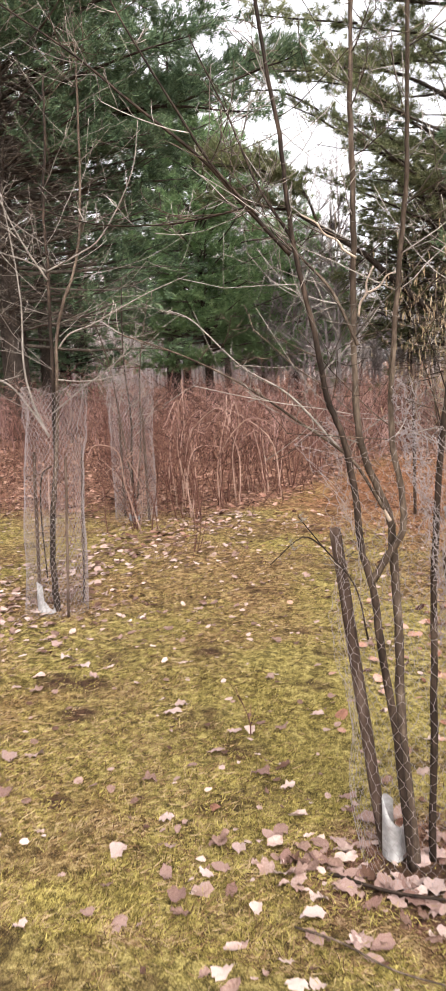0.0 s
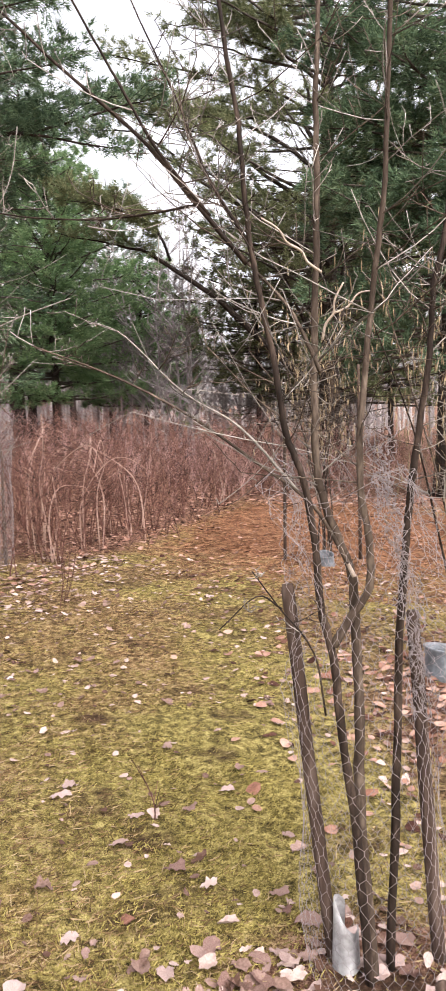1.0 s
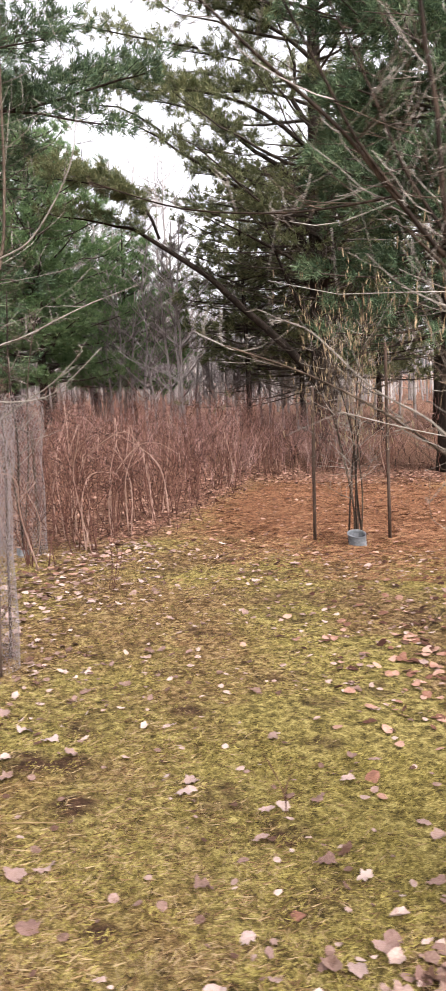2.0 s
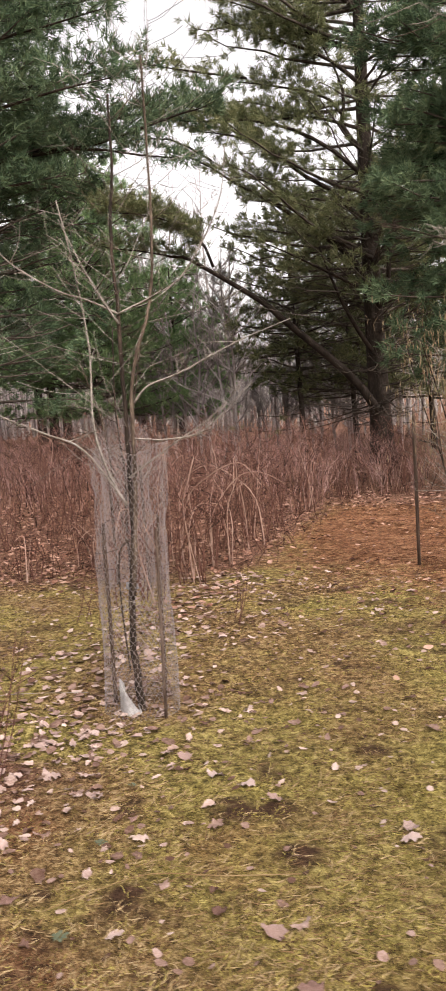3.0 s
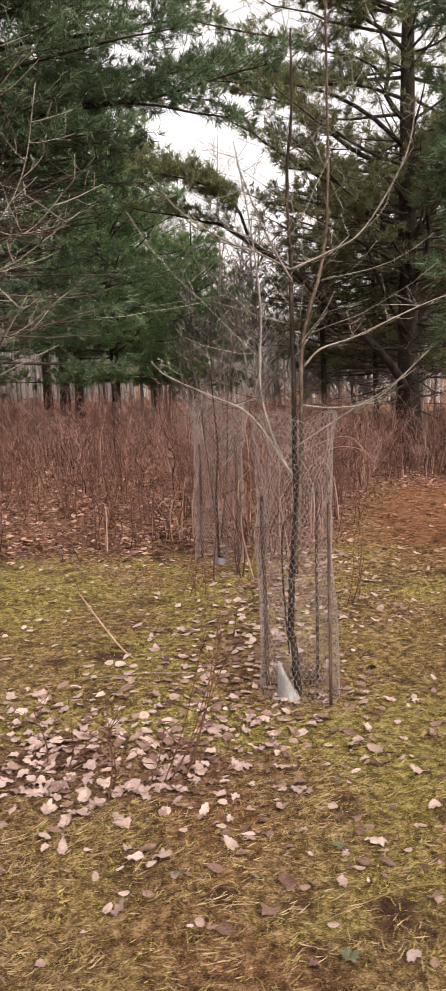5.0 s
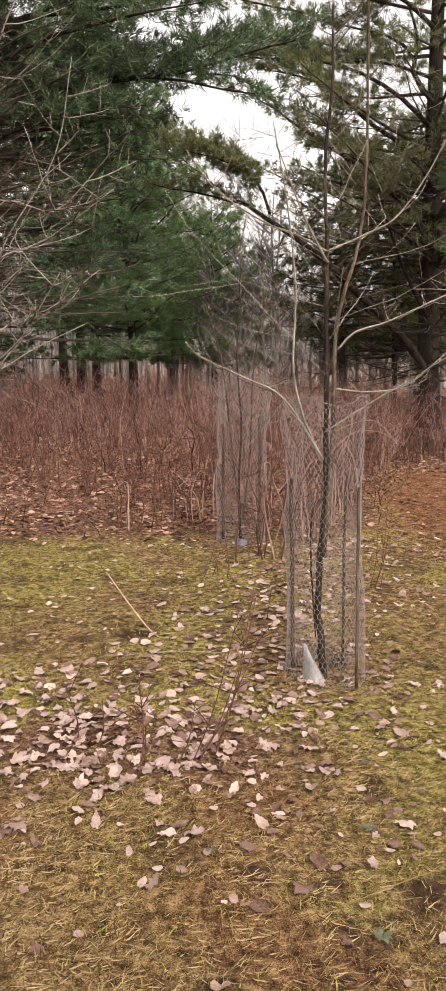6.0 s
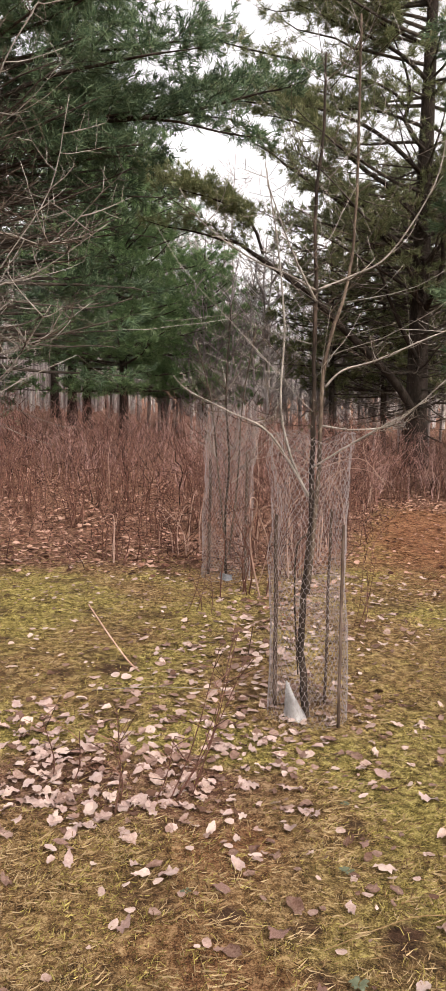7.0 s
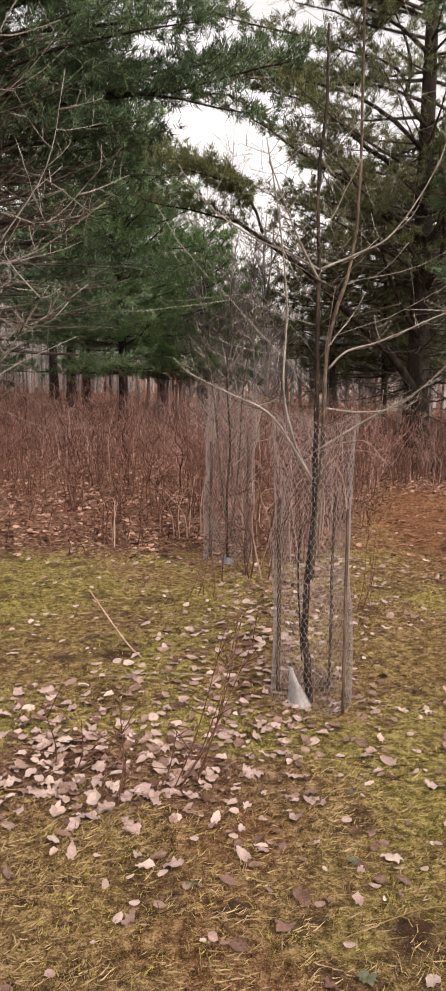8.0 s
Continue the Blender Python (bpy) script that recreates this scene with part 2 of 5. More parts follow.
def thing(name, at, label, category, group="", kind=""):
    ob = new(name)
    ob.location = at
    ob.empty_display_size = 0.1
    tagged(ob, label, category, group, kind)
    return ob


def unit(v):
    return v / np.maximum(np.linalg.norm(v, axis=-1, keepdims=True), 1e-9)


# ---- ground ----
def axis(lo, hi, near_lo, near_hi, step, grow=1.25):
    mid = list(np.arange(near_lo, near_hi + step / 2, step))
    up, s = [], step
    while (up[-1] if up else near_hi) < hi:
        s *= grow
        up.append((up[-1] if up else near_hi) + s)
    down, s = [], step
    while (down[-1] if down else near_lo) > lo:
        s *= grow
        down.append((down[-1] if down else near_lo) - s)
    return down[::-1] + mid + up


def sstep(a, b, v):
    t = min(max((v - a) / (b - a), 0), 1)
    return t * t * (3 - 2 * t)


def brush_edge(y):
    """The x at which the thicket west of the path begins."""
    return 0.46 + (y - 5.9) * 0.275


def covers(x, y):
    """How far moss, pine needles, leaf litter and bare earth with painted hollow shade cover a spot."""
    west = sstep(0.25, -0.5, x - brush_edge(y)) * sstep(6.0, 7.4, y + 0.25 * max(-x, 0) - 0.35)
    far = sstep(11.0, 13.0, y)
    east = 0.85 * sstep(1.1, 0.3, math.hypot((x - 3.3) / 1.15, (y - 3.4) / 2.2))
    under_tree = sstep(1.0, 0.3, math.hypot((x - 2.4) / 0.75, (y - 1.45) / 0.55))
    heap = sstep(1.2, 0.3, math.hypot((x + 0.75) / 1.0, (y - 2.95) / 0.45)) * 0.8
    litter = max(west, far, east, under_tree, heap, 0.36 * sstep(0.9, 0.2, math.hypot((x - 0.13) / 0.5, (y - 3.85) / 0.35)))
    litter = max(litter, 0.42 * sstep(0.65, 0.1, abs(x - brush_edge(y) + 0.3)) * sstep(3.2, 4.4, y) * sstep(7.6, 6.6, y))
    needles = sstep(1.25, 0.45, math.hypot((x - 3.3) / 2.6, (y - 9.6) / 3.9)) * (1 - west)
    moss = 0.5 - 0.2 * sstep(2.1, 1.2, y) + 0.3 * sstep(1.0, 0.2, math.hypot(x - 1.85, y - 3.2) / 0.6)
    moss += 0.25 * sstep(1.0, 0.2, math.hypot((x + 1.5) / 1.4, (y - 5.4) / 0.9))
    behind = sstep(0.9, -0.9, y)
    moss += 0.30 * (sstep(0.2, 0.9, x) * (1 - behind) + 0.5 * behind) * sstep(5.5, 3.5, y)
    v = noise.noise(Vector((x * 1.2, y * 1.2, 5.5)))
    here = sstep(-0.9, 0.5, y) * sstep(10.0, 7.5, y) * sstep(-5.5, -3.0, x) * sstep(7.0, 4.4, x)
    moss += 0.6 * v * here
    moss += 0.5 * noise.noise(Vector((x * 0.45, y * 0.45, 8.5))) * behind * sstep(-14.0, -7.0, y)
    needles = max(needles, (0.10 + 0.50 * sstep(1.0, 0.4, x) * sstep(3.6, 2.5, y)) * sstep(0.0, 0.4, noise.noise(Vector((x * 1.5 + 7, y * 1.5, 9.1)))) * sstep(7.5, 5.5, y) * here)
    soil_shade = (0.08 + 0.42 * sstep(0.15, 0.45, noise.noise(Vector((x * 4.3, y * 4.3, 4.4))))) * here
    # bare dark spots; the shade of undug hollows is painted in with them
    for sx, sy, sr in ((0.42, 1.72, 0.11), (0.86, 2.32, 0.16), (0.2, 2.75, 0.1), (1.25, 3.2, 0.14), (-0.9, 4.3, 0.2), (2.3, 1.42, 0.3), (-0.25, 2.15, 0.1), (0.61, 2.71, 0.13), (0.26, 2.08, 0.12), (0.22, 2.69, 0.07), (-0.02, 2.14, 0.10), (0.28, 2.11, 0.12), (0.20, 2.70, 0.08), (0.63, 2.65, 0.16), (0.72, 1.49, 0.12), (0.69, 2.65, 0.14), (0.28, 2.08, 0.12), (0.80, 2.68, 0.13), (1.59, 2.14, 0.10), (1.04, 1.67, 0.10), (-1.16, 4.16, 0.14)):
        soil_shade = max(soil_shade, sstep(1.2, 0.3, math.hypot(x - sx, (y - sy) * 1.3) / sr) * 0.75)
    return moss, needles, litter, soil_shade


xs = axis(-320, 320, -3.0, 4.4, 0.045, 1.2)
ys = axis(-60, 420, 0.2, 6.4, 0.045, 1.2)
gm = bpy.data.meshes.new("ground")
gm.from_pydata([(x, y, rise(x, y)) for y in ys for x in xs], [],
               [(j * len(xs) + i, j * len(xs) + i + 1, (j + 1) * len(xs) + i + 1, (j + 1) * len(xs) + i)
                for j in range(len(ys) - 1) for i in range(len(xs) - 1)])
smooth(gm)
spots = np.array([covers(x, y) for y in ys for x in xs], dtype=np.float32)
for k_, key_ in enumerate(("moss", "needles", "litter", "soil_shade")):
    gm.attributes.new(key_, "FLOAT", "POINT").data.foreach_set("value", np.ascontiguousarray(spots[:, k_]))
ground = tagged(link_mesh("ground", gm, GROUND), "mossy clearing floor with matted dry grass, leaf litter and pine needles", "ground", kind="structure")


# ---- young orchard trees in the clearing ----
def taper(n, r0, r1):
    return [r0 + (r1 - r0) * (i / max(n - 1, 1)) for i in range(n)]


def stem_line(xz, y0, y1, wobble=0.0):
    """A line from (x, z) pairs whose y runs from y0 to y1."""
    k = len(xz) - 1
    return [Vector((x, y0 + (y1 - y0) * i / k + wobble * math.sin(2.1 * i), z)) for i, (x, z) in enumerate(xz)]


def twig(soup, at, way, length, r, depth, rng):
    """A crooked twig that bends up, with knuckles and side shoots."""
    pts, p, d = [at], at.copy(), way.normalized()
    n = 5 if depth else 4
    for i in range(n):
        d = (d + Vector((rng.uniform(-0.15, 0.15), rng.uniform(-0.15, 0.15), rng.uniform(-0.06, 0.2)))).normalized()
        p = p + d * length / n
        pts.append(p)
    soup.tube(pts, taper(len(pts), r, max(r * 0.35, 0.0012)), 4 if r > 0.003 else 3)
    if depth:
        for i in range(1, len(pts)):
            if rng.random() < 0.75:
                side = d.cross(Vector((rng.uniform(-1, 1), rng.uniform(-1, 1), rng.uniform(-1, 1)))).normalized()
                twig(soup, pts[i], d * 0.5 + side, length * rng.uniform(0.25, 0.6), r * 0.55, depth - 1, rng)
    for i in range(1, len(pts)):
        if rng.random() < 0.4:
            side = Vector((rng.uniform(-1, 1), rng.uniform(-1, 1), rng.uniform(-0.3, 1))).normalized()
            soup.tube([pts[i], pts[i] + side * rng.uniform(0.008, 0.02)], [max(r * 0.5, 0.0014), 0.0008], 3, False)


def dress(soup, line, rng, from_s, count, reach, r, skew=None):
    """Twigs along a stem, from a share of its length up."""
    for _ in range(count):
        s = from_s + (1 - from_s) * rng.random()
        i = min(int(s * (len(line) - 1)), len(line) - 2)
        d = (line[i + 1] - line[i]).normalized()
        w = rng.uniform(0, 2 * math.pi)
        out = Vector((math.cos(w), math.sin(w), 0)) if skew is None else Vector((math.cos(w) + skew, math.sin(w), 0))
        twig(soup, line[i], d * rng.uniform(0.1, 0.8) + out, 1.35 * reach * rng.uniform(0.3, 1.0) * (1.1 - 0.5 * s), r * rng.uniform(0.6, 1.1), 1, rng)


def wire_cage(name, base, top, radius, height, crumple, stakes, label, seed, wire=0.00055, cols=36):
    """A roll of hexagonal netting round a tree, tied to stakes."""
    rng = random.Random(seed)
    cage = thing(name, (base[0], base[1], rise(base[0], base[1])), label, "tree cage", "cages round young trees")
    off = Vector(cage.location)
    pitch = 2 * math.pi * radius / cols * 0.87
    rows = int(height / pitch)
    s = Soup()

    def at(u, h):
        w = 2 * math.pi * u / cols
        k = h / height
        wob = crumple * (0.25 + k) * noise.noise(Vector((math.cos(w) * 1.3, math.sin(w) * 1.3, h * 2.4 + seed)))
        fold = crumple * 1.4 * k * k * noise.noise(Vector((math.cos(w) * 3.0, math.sin(w) * 3.0, h * 7 + 5 * seed)))
        rr = radius * (1 + wob * 1.2 + fold)
        droop = crumple * 0.32 * k * k * max(0, noise.noise(Vector((math.cos(w) * 1.2 + 4, math.sin(w) * 1.2, seed))) + 0.15)
        return Vector((base[0] + (top[0] - base[0]) * k + rr * math.cos(w), base[1] + (top[1] - base[1]) * k + rr * math.sin(w),
                       off.z + 0.01 + (h - droop * height) * 0.995 + 0.006 * rng.uniform(-1, 1))) - off

    low, high = {}, {}
    for r in range(rows + 1):
        for c in range(cols):
            h = r * height / rows
            low[r, c] = at(c + 0.5 * (r % 2), h)
            high[r, c] = at(c + 0.5 * (r % 2), min(h + pitch * 0.36, height))
    for r in range(rows + 1):
        for c in range(cols):
            # the upright twist, and the two strands that part from it
            s.tube([low[r, c], high[r, c]], [wire * 1.5] * 2, 3, False)
            if r < rows:
                for q in (low[r + 1, c], low[r + 1, (c - 1 + 2 * (r % 2)) % cols]):
                    s.tube([high[r, c], q], [wire] * 2, 3, False)
    for r in (0, rows):
        ring = [low[r, c] for c in range(cols)] + [low[r, 0]]
        s.tube(ring, [wire * 1.4] * len(ring), 3, False)
    s.link("wire_mesh", WIRE, cage, "fine galvanised hexagonal netting, a little crumpled")
    for (bx, by), (tx, ty), h, rad in stakes:
        p = Soup()
        z0 = rise(bx, by)
        pts = [Vector((bx + (tx - bx) * k, by + (ty - by) * k, z0 - 0.04 + (h + 0.04) * k)) - off for k in (0, 0.2, 0.4, 0.6, 0.8, 0.985, 1.0)]
        pts = [q + Vector((rng.uniform(-1, 1), rng.uniform(-1, 1), 0)) * 0.003 for q in pts]
        p.tube(pts, [rad * f for f in (1.02, 1.0, 1.03, 0.98, 0.97, 0.95, 0.8)], 8)
        p.link("stake", POST, cage, "weathered grey-brown wooden stake")
    return cage


def netting_fold(cage, pts, width, depth, seed, wire=0.0007, pitch=0.022):
    """A strip of the same netting, folded up on itself along a line."""
    rng = random.Random(seed)
    off = Vector(cage.location)
    line = [p - off for p in curve_through(pts, 12)]
    long = sum((b - a).length for a, b in zip(line, line[1:]))
    rows, cols = int(long / (pitch * 0.8)), 9
    s = Soup()

    def at(r, c):
        k = min(max(r / rows, 0), 1) * (len(line) - 1)
        i = min(int(k), len(line) - 2)
        p = line[i].lerp(line[i + 1], k - i)
        u = c / (cols - 1) - 0.5
        zig = math.sin(c * 2.4 + 0.35 * r) * depth
        crush = Vector((rng.gauss(0, 1), rng.gauss(0, 1), rng.gauss(0, 1))) * pitch * 0.28
        return p + Vector((u * width * (1 + 0.4 * math.sin(r * 0.5)), zig + u * 0.02, 0.3 * zig)) + crush

    grid = {(r, c): (at(r, c + 0.5 * (r % 2)), at(r + 0.4, c + 0.5 * (r % 2))) for r in range(rows + 1) for c in range(cols)}
    for (r, c), (a, b) in grid.items():
        s.tube([a, b], [wire * 1.5] * 2, 3, False)
        for q in ((r + 1, c), (r + 1, c - 1 + 2 * (r % 2))):
            if q in grid:
                mid = (b + grid[q][0]) / 2 + Vector((rng.gauss(0, 1), rng.gauss(0, 1), rng.gauss(0, 1))) * pitch * 0.12
                s.tube([b, mid, grid[q][0]], [wire] * 3, 3, False)
    return s.link("wire_fold", WIRE, cage, "crumpled fold of galvanised netting")


def cut_tube(name, at, radius, high, low, turn, peak, label, material=PLASTIC):
    """A plastic trunk guard: a thin tube split open, its rim cut on the slant."""
    bm = bmesh.new()
    n, rings = 20, []
    for k in (0.0, 0.35, 0.7, 1.0):
        ring = []
        for shell in (0, 1):
            row = []
            for i in range(n + 1):
                w = radians(turn) + radians(-140 + 280 * i / n)
                h = low + (high - low) * (0.5 + 0.5 * math.cos(w - radians(peak)))
                rr = radius * (1 + 0.08 * math.sin(3 * w)) * (1.1 - 0.15 * k) - 0.003 * shell
                row.append(bm.verts.new((rr * math.cos(w), rr * math.sin(w), h * k)))
            ring.append(row)
        rings.append(ring)
    for a, b in zip(rings, rings[1:]):
        for i in range(n):
            bm.faces.new((a[0][i], a[0][i + 1], b[0][i + 1], b[0][i]))
            bm.faces.new((a[1][i + 1], a[1][i], b[1][i], b[1][i + 1]))
        for i in (0, n):
            bm.faces.new((a[0][i], b[0][i], b[1][i], a[1][i]))
    for i in range(n):
        bm.faces.new((rings[-1][0][i], rings[-1][0][i + 1], rings[-1][1][i + 1], rings[-1][1][i]))
    bmesh.ops.recalc_face_normals(bm, faces=bm.faces)
    ob = part(name, bm, material)
    ob.location = (at[0], at[1], rise(at[0], at[1]) - 0.004)
    return tagged(ob, label, "tree guard")


def young_tree(name, base, stems, twigs, label, seed, deadwood=()):
    """A many-stemmed bare tree. stems: (line, r0, r1, material, twig count, reach)."""
    tree = thing(name, (base[0], base[1], rise(base[0], base[1])), label, "tree", "young trees in the clearing")
    off = Vector(tree.location)
    rng = random.Random(seed)
    fine, dark, leader = Soup(), Soup(), None
    for line, r0, r1, mat, count, reach, from_s in stems:
        line = [p - off for p in curve_through(line, 5)]
        line = [p + Vector((rng.uniform(-1, 1), rng.uniform(-1, 1), 0)) * r0 * 0.15 for p in line]
        s = Soup()
        rad = [r * (1 + rng.uniform(-0.08, 0.08)) for r in taper(len(line), r0, r1)]
        s.tube(line, rad, 8 if r0 > 0.008 else 5)
        if r0 > 0.0095 or leader is None:
            made = s.link("stem", mat, tree)
            leader = leader or made
        else:
            s.link("branch", mat, leader)
        dress(fine, line, rng, from_s, count, reach, twigs)
        dress(dark, line, rng, from_s, int(count * 0.7), reach * 0.9, twigs)
    tagged(fine.link("twigs", TWIG, tree, "thin pale bare twigs"), kind="stuff")
    tagged(dark.link("twigs", BARK_TAN, tree, "thin dark bare twigs"), kind="stuff")
    for line, r in deadwood:
        s = Soup()
        line = [p - off for p in curve_through(line, 4)]
        s.tube(line, taper(len(line), r, r * 0.6), 6)
        s.link("dead_branch", DEADWOOD, tree, "pale peeled dead branch stub")
    return tree


A = (2.27, 1.52)
a_leader = stem_line([(2.27, -0.14), (2.235, 0.28), (2.2, 0.55), (2.18, 0.75), (2.15, 0.88), (2.14, 1.02), (2.11, 1.2), (2.07, 1.32), (2.04, 1.51), (2.0, 1.72), (1.98, 1.89), (1.97, 2.04), (1.93, 2.32), (1.88, 2.8)], 1.5, 1.5)
a_second = stem_line([(2.285, -0.14), (2.25, 0.3), (2.25, 0.64), (2.24, 0.87), (2.23, 0.97), (2.17, 1.13), (2.15, 1.26), (2.15, 1.54), (2.16, 1.88), (2.16, 2.11), (2.17, 2.32), (2.18, 2.9)], 1.52, 1.6)
a_third = stem_line([(2.18, 0.78), (2.23, 0.86), (2.27, 0.93), (2.27, 1.05), (2.25, 1.16), (2.25, 1.35), (2.28, 1.65), (2.3, 1.82), (2.31, 1.98), (2.32, 2.3), (2.34, 3.0)], 1.5, 1.46)
a_fourth = stem_line([(2.33, -0.14), (2.345, 0.3), (2.35, 0.55), (2.36, 0.86), (2.38, 1.12), (2.4, 1.28), (2.43, 1.5), (2.44, 1.67), (2.47, 1.83), (2.53, 2.5)], 1.55, 1.55)
a_west = stem_line([(1.985, 1.72), (1.85, 1.88), (1.75, 2.0), (1.56, 2.17), (1.42, 2.3), (1.2, 2.47)], 1.5, 1.44)
a_west_up = stem_line([(1.9, 1.83), (1.78, 1.98), (1.7, 2.12), (1.6, 2.3), (1.5, 2.5)], 1.49, 1.4)
a_mid_up = stem_line([(2.0, 1.75), (1.9, 1.92), (1.83, 2.1), (1.72, 2.35)], 1.5, 1.55)
a_level = stem_line([(1.87, 1.86), (1.74, 1.85), (1.59, 1.85), (1.37, 1.88), (1.15, 1.96)], 1.5, 1.66)
a_low = stem_line([(2.22, 0.99), (2.13, 1.14), (1.99, 1.25), (1.84, 1.36), (1.66, 1.46), (1.46, 1.54)], 1.5, 1.5)
a_low_two = stem_line([(2.1, 1.17), (1.96, 1.33), (1.82, 1.42), (1.68, 1.56), (1.6, 1.6)], 1.5, 1.58)
a_back = stem_line([(2.16, 1.46), (2.11, 1.58), (2.06, 1.66), (1.93, 1.8)], 1.53, 1.62)
a_sprig = stem_line([(2.16, 0.6), (2.13, 0.77), (2.04, 0.9), (1.98, 0.99)], 1.5, 1.42)
a_sprig_two = stem_line([(2.05, 0.89), (1.99, 0.93), (1.9, 0.86)], 1.45, 1.38)
young_tree("caged_tree", A, [
    (a_leader, 0.0135, 0.0045, BARK_WET, 16, 0.5, 0.45), (a_second, 0.0155, 0.0055, BARK_TAN, 13, 0.45, 0.5),
    (a_third, 0.0115, 0.005, BARK_TAN, 13, 0.45, 0.4), (a_fourth, 0.0125, 0.006, BARK_WET, 10, 0.45, 0.5),
    (a_west, 0.0065, 0.0025, BARK_WET, 9, 0.28, 0.15), (a_west_up, 0.005, 0.002, BARK_WET, 7, 0.22, 0.15),
    (a_mid_up, 0.005, 0.002, BARK_WET, 6, 0.22, 0.15), (a_level, 0.0034, 0.0016, BARK_WET, 6, 0.16, 0.15),
    (a_low, 0.0055, 0.002, BARK_TAN, 5, 0.2, 0.45), (a_low_two, 0.0036, 0.0016, TWIG, 3, 0.16, 0.4),
    (a_back, 0.006, 0.0032, BARK_TAN, 4, 0.2, 0.3), (a_sprig, 0.0032, 0.0016, BARK_WET, 2, 0.1, 0.3), (a_sprig_two, 0.0026, 0.0014, BARK_WET, 1, 0.06, 0.3)],
    0.0021, "bare many-stemmed young fruit tree with dark wet bark and pale twigs", 3,
    [(stem_line([(2.165, 1.7), (2.13, 1.725), (2.115, 1.75), (2.08, 1.77), (2.06, 1.80), (2.02, 1.825)], 1.53, 1.5), 0.0036), (stem_line([(2.165, 1.54), (2.172, 1.575), (2.19, 1.6), (2.192, 1.63), (2.212, 1.67)], 1.53, 1.49), 0.0036),
     (stem_line([(2.19, 1.6), (2.225, 1.615), (2.25, 1.645), (2.29, 1.65)], 1.515, 1.5), 0.003), (stem_line([(2.235, 0.955), (2.218, 0.99), (2.2, 1.03)], 1.505, 1.5), 0.006)])
near_cage = wire_cage("wire_cage", (2.31, 1.54), (2.22, 1.5), 0.19, 1.38, 0.42,
          [((2.19, 1.6), (2.07, 1.56), 1.06, 0.019), ((2.475, 1.6), (2.40, 1.6), 0.98, 0.019), ((2.42, 1.36), (2.425, 1.36), 0.1, 0.02)],
          "crumpled galvanised netting cage on weathered stakes round the nearer tree", 2, 0.0005)
netting_fold(near_cage, [(2.28, 1.45, 1.36), (2.295, 1.45, 1.22), (2.315, 1.45, 1.1), (2.35, 1.45, 0.97), (2.375, 1.44, 0.8), (2.385, 1.43, 0.62)], 0.05, 0.016, 31)
cut_tube("trunk_guard", (2.215, 1.56), 0.034, 0.20, 0.11, 230, 150, "split dirty white plastic trunk guard standing in leaves")

B = (0.13, 3.82)
b_main = stem_line([(0.13, -0.06), (0.114, 0.192), (0.104, 0.357), (0.128, 0.682), (0.151, 0.922), (0.155, 1.238), (0.159, 1.644), (0.164, 2.069), (0.158, 2.493), (0.195, 2.882), (0.199, 3.244)], 3.82, 4.19)
b_second = stem_line([(0.132, 0.582), (0.161, 0.882), (0.186, 1.238), (0.201, 1.644), (0.246, 1.876), (0.301, 2.026), (0.347, 2.242), (0.373, 2.581), (0.38, 3.004), (0.387, 3.47)], 3.89, 4.30)
b_third = stem_line([(0.132, 1.064), (0.041, 1.269), (-0.009, 1.518), (0.004, 1.898), (-0.036, 2.308), (-0.099, 2.683)], 3.94, 4.03)
b_fork = stem_line([(0.164, 2.026), (0.08, 2.178), (0.007, 2.33), (-0.088, 2.573)], 4.06, 3.98)
b_low = stem_line([(0.132, 1.074), (-0.062, 1.372), (-0.25, 1.476), (-0.46, 1.581), (-0.534, 1.654)], 3.94, 3.86)
b_east = stem_line([(0.211, 1.602), (0.297, 1.686), (0.466, 1.739), (0.786, 1.877), (1.075, 1.973)], 4.02, 3.99)
b_east_low = stem_line([(0.154, 1.207), (0.396, 1.362), (0.608, 1.486), (0.781, 1.644)], 3.97, 3.88)
b_east_up = stem_line([(0.164, 2.08), (0.346, 2.156), (0.529, 2.264), (0.741, 2.604), (0.803, 2.906)], 4.07, 4.12)
b_west_up = stem_line([(0.164, 2.08), (0.006, 2.166), (-0.154, 2.231), (-0.389, 2.395), (-0.519, 2.571)], 4.07, 4.08)
b_arc = stem_line([(0.188, 1.414), (0.375, 1.393), (0.584, 1.434), (0.852, 1.664)], 4.00, 4.10)
b_inner = stem_line([(0.135, 0.882), (0.078, 0.821), (0.066, 0.582), (0.087, 0.192)], 3.93, 3.82)
young_tree("caged_tree", B, [
    (b_main, 0.021, 0.006, BARK_WET, 18, 0.85, 0.42), (b_second, 0.013, 0.006, BARK_TAN, 14, 0.75, 0.35),
    (b_third, 0.008, 0.003, TWIG, 9, 0.3, 0.3), (b_fork, 0.0075, 0.003, TWIG, 5, 0.3, 0.2), (b_low, 0.0068, 0.0024, TWIG, 5, 0.2, 0.3),
    (b_east, 0.0068, 0.0025, TWIG, 6, 0.25, 0.2), (b_east_low, 0.0055, 0.0022, TWIG, 4, 0.2, 0.2), (b_east_up, 0.0065, 0.0025, TWIG, 6, 0.3, 0.1),
    (b_west_up, 0.0065, 0.0025, TWIG, 6, 0.3, 0.1), (b_arc, 0.0055, 0.0022, TWIG, 3, 0.2, 0.2), (b_inner, 0.006, 0.004, BARK_WET, 3, 0.15, 0.1)],
    0.0027, "bare young fruit tree with a dark trunk and arching pale shoots", 5)
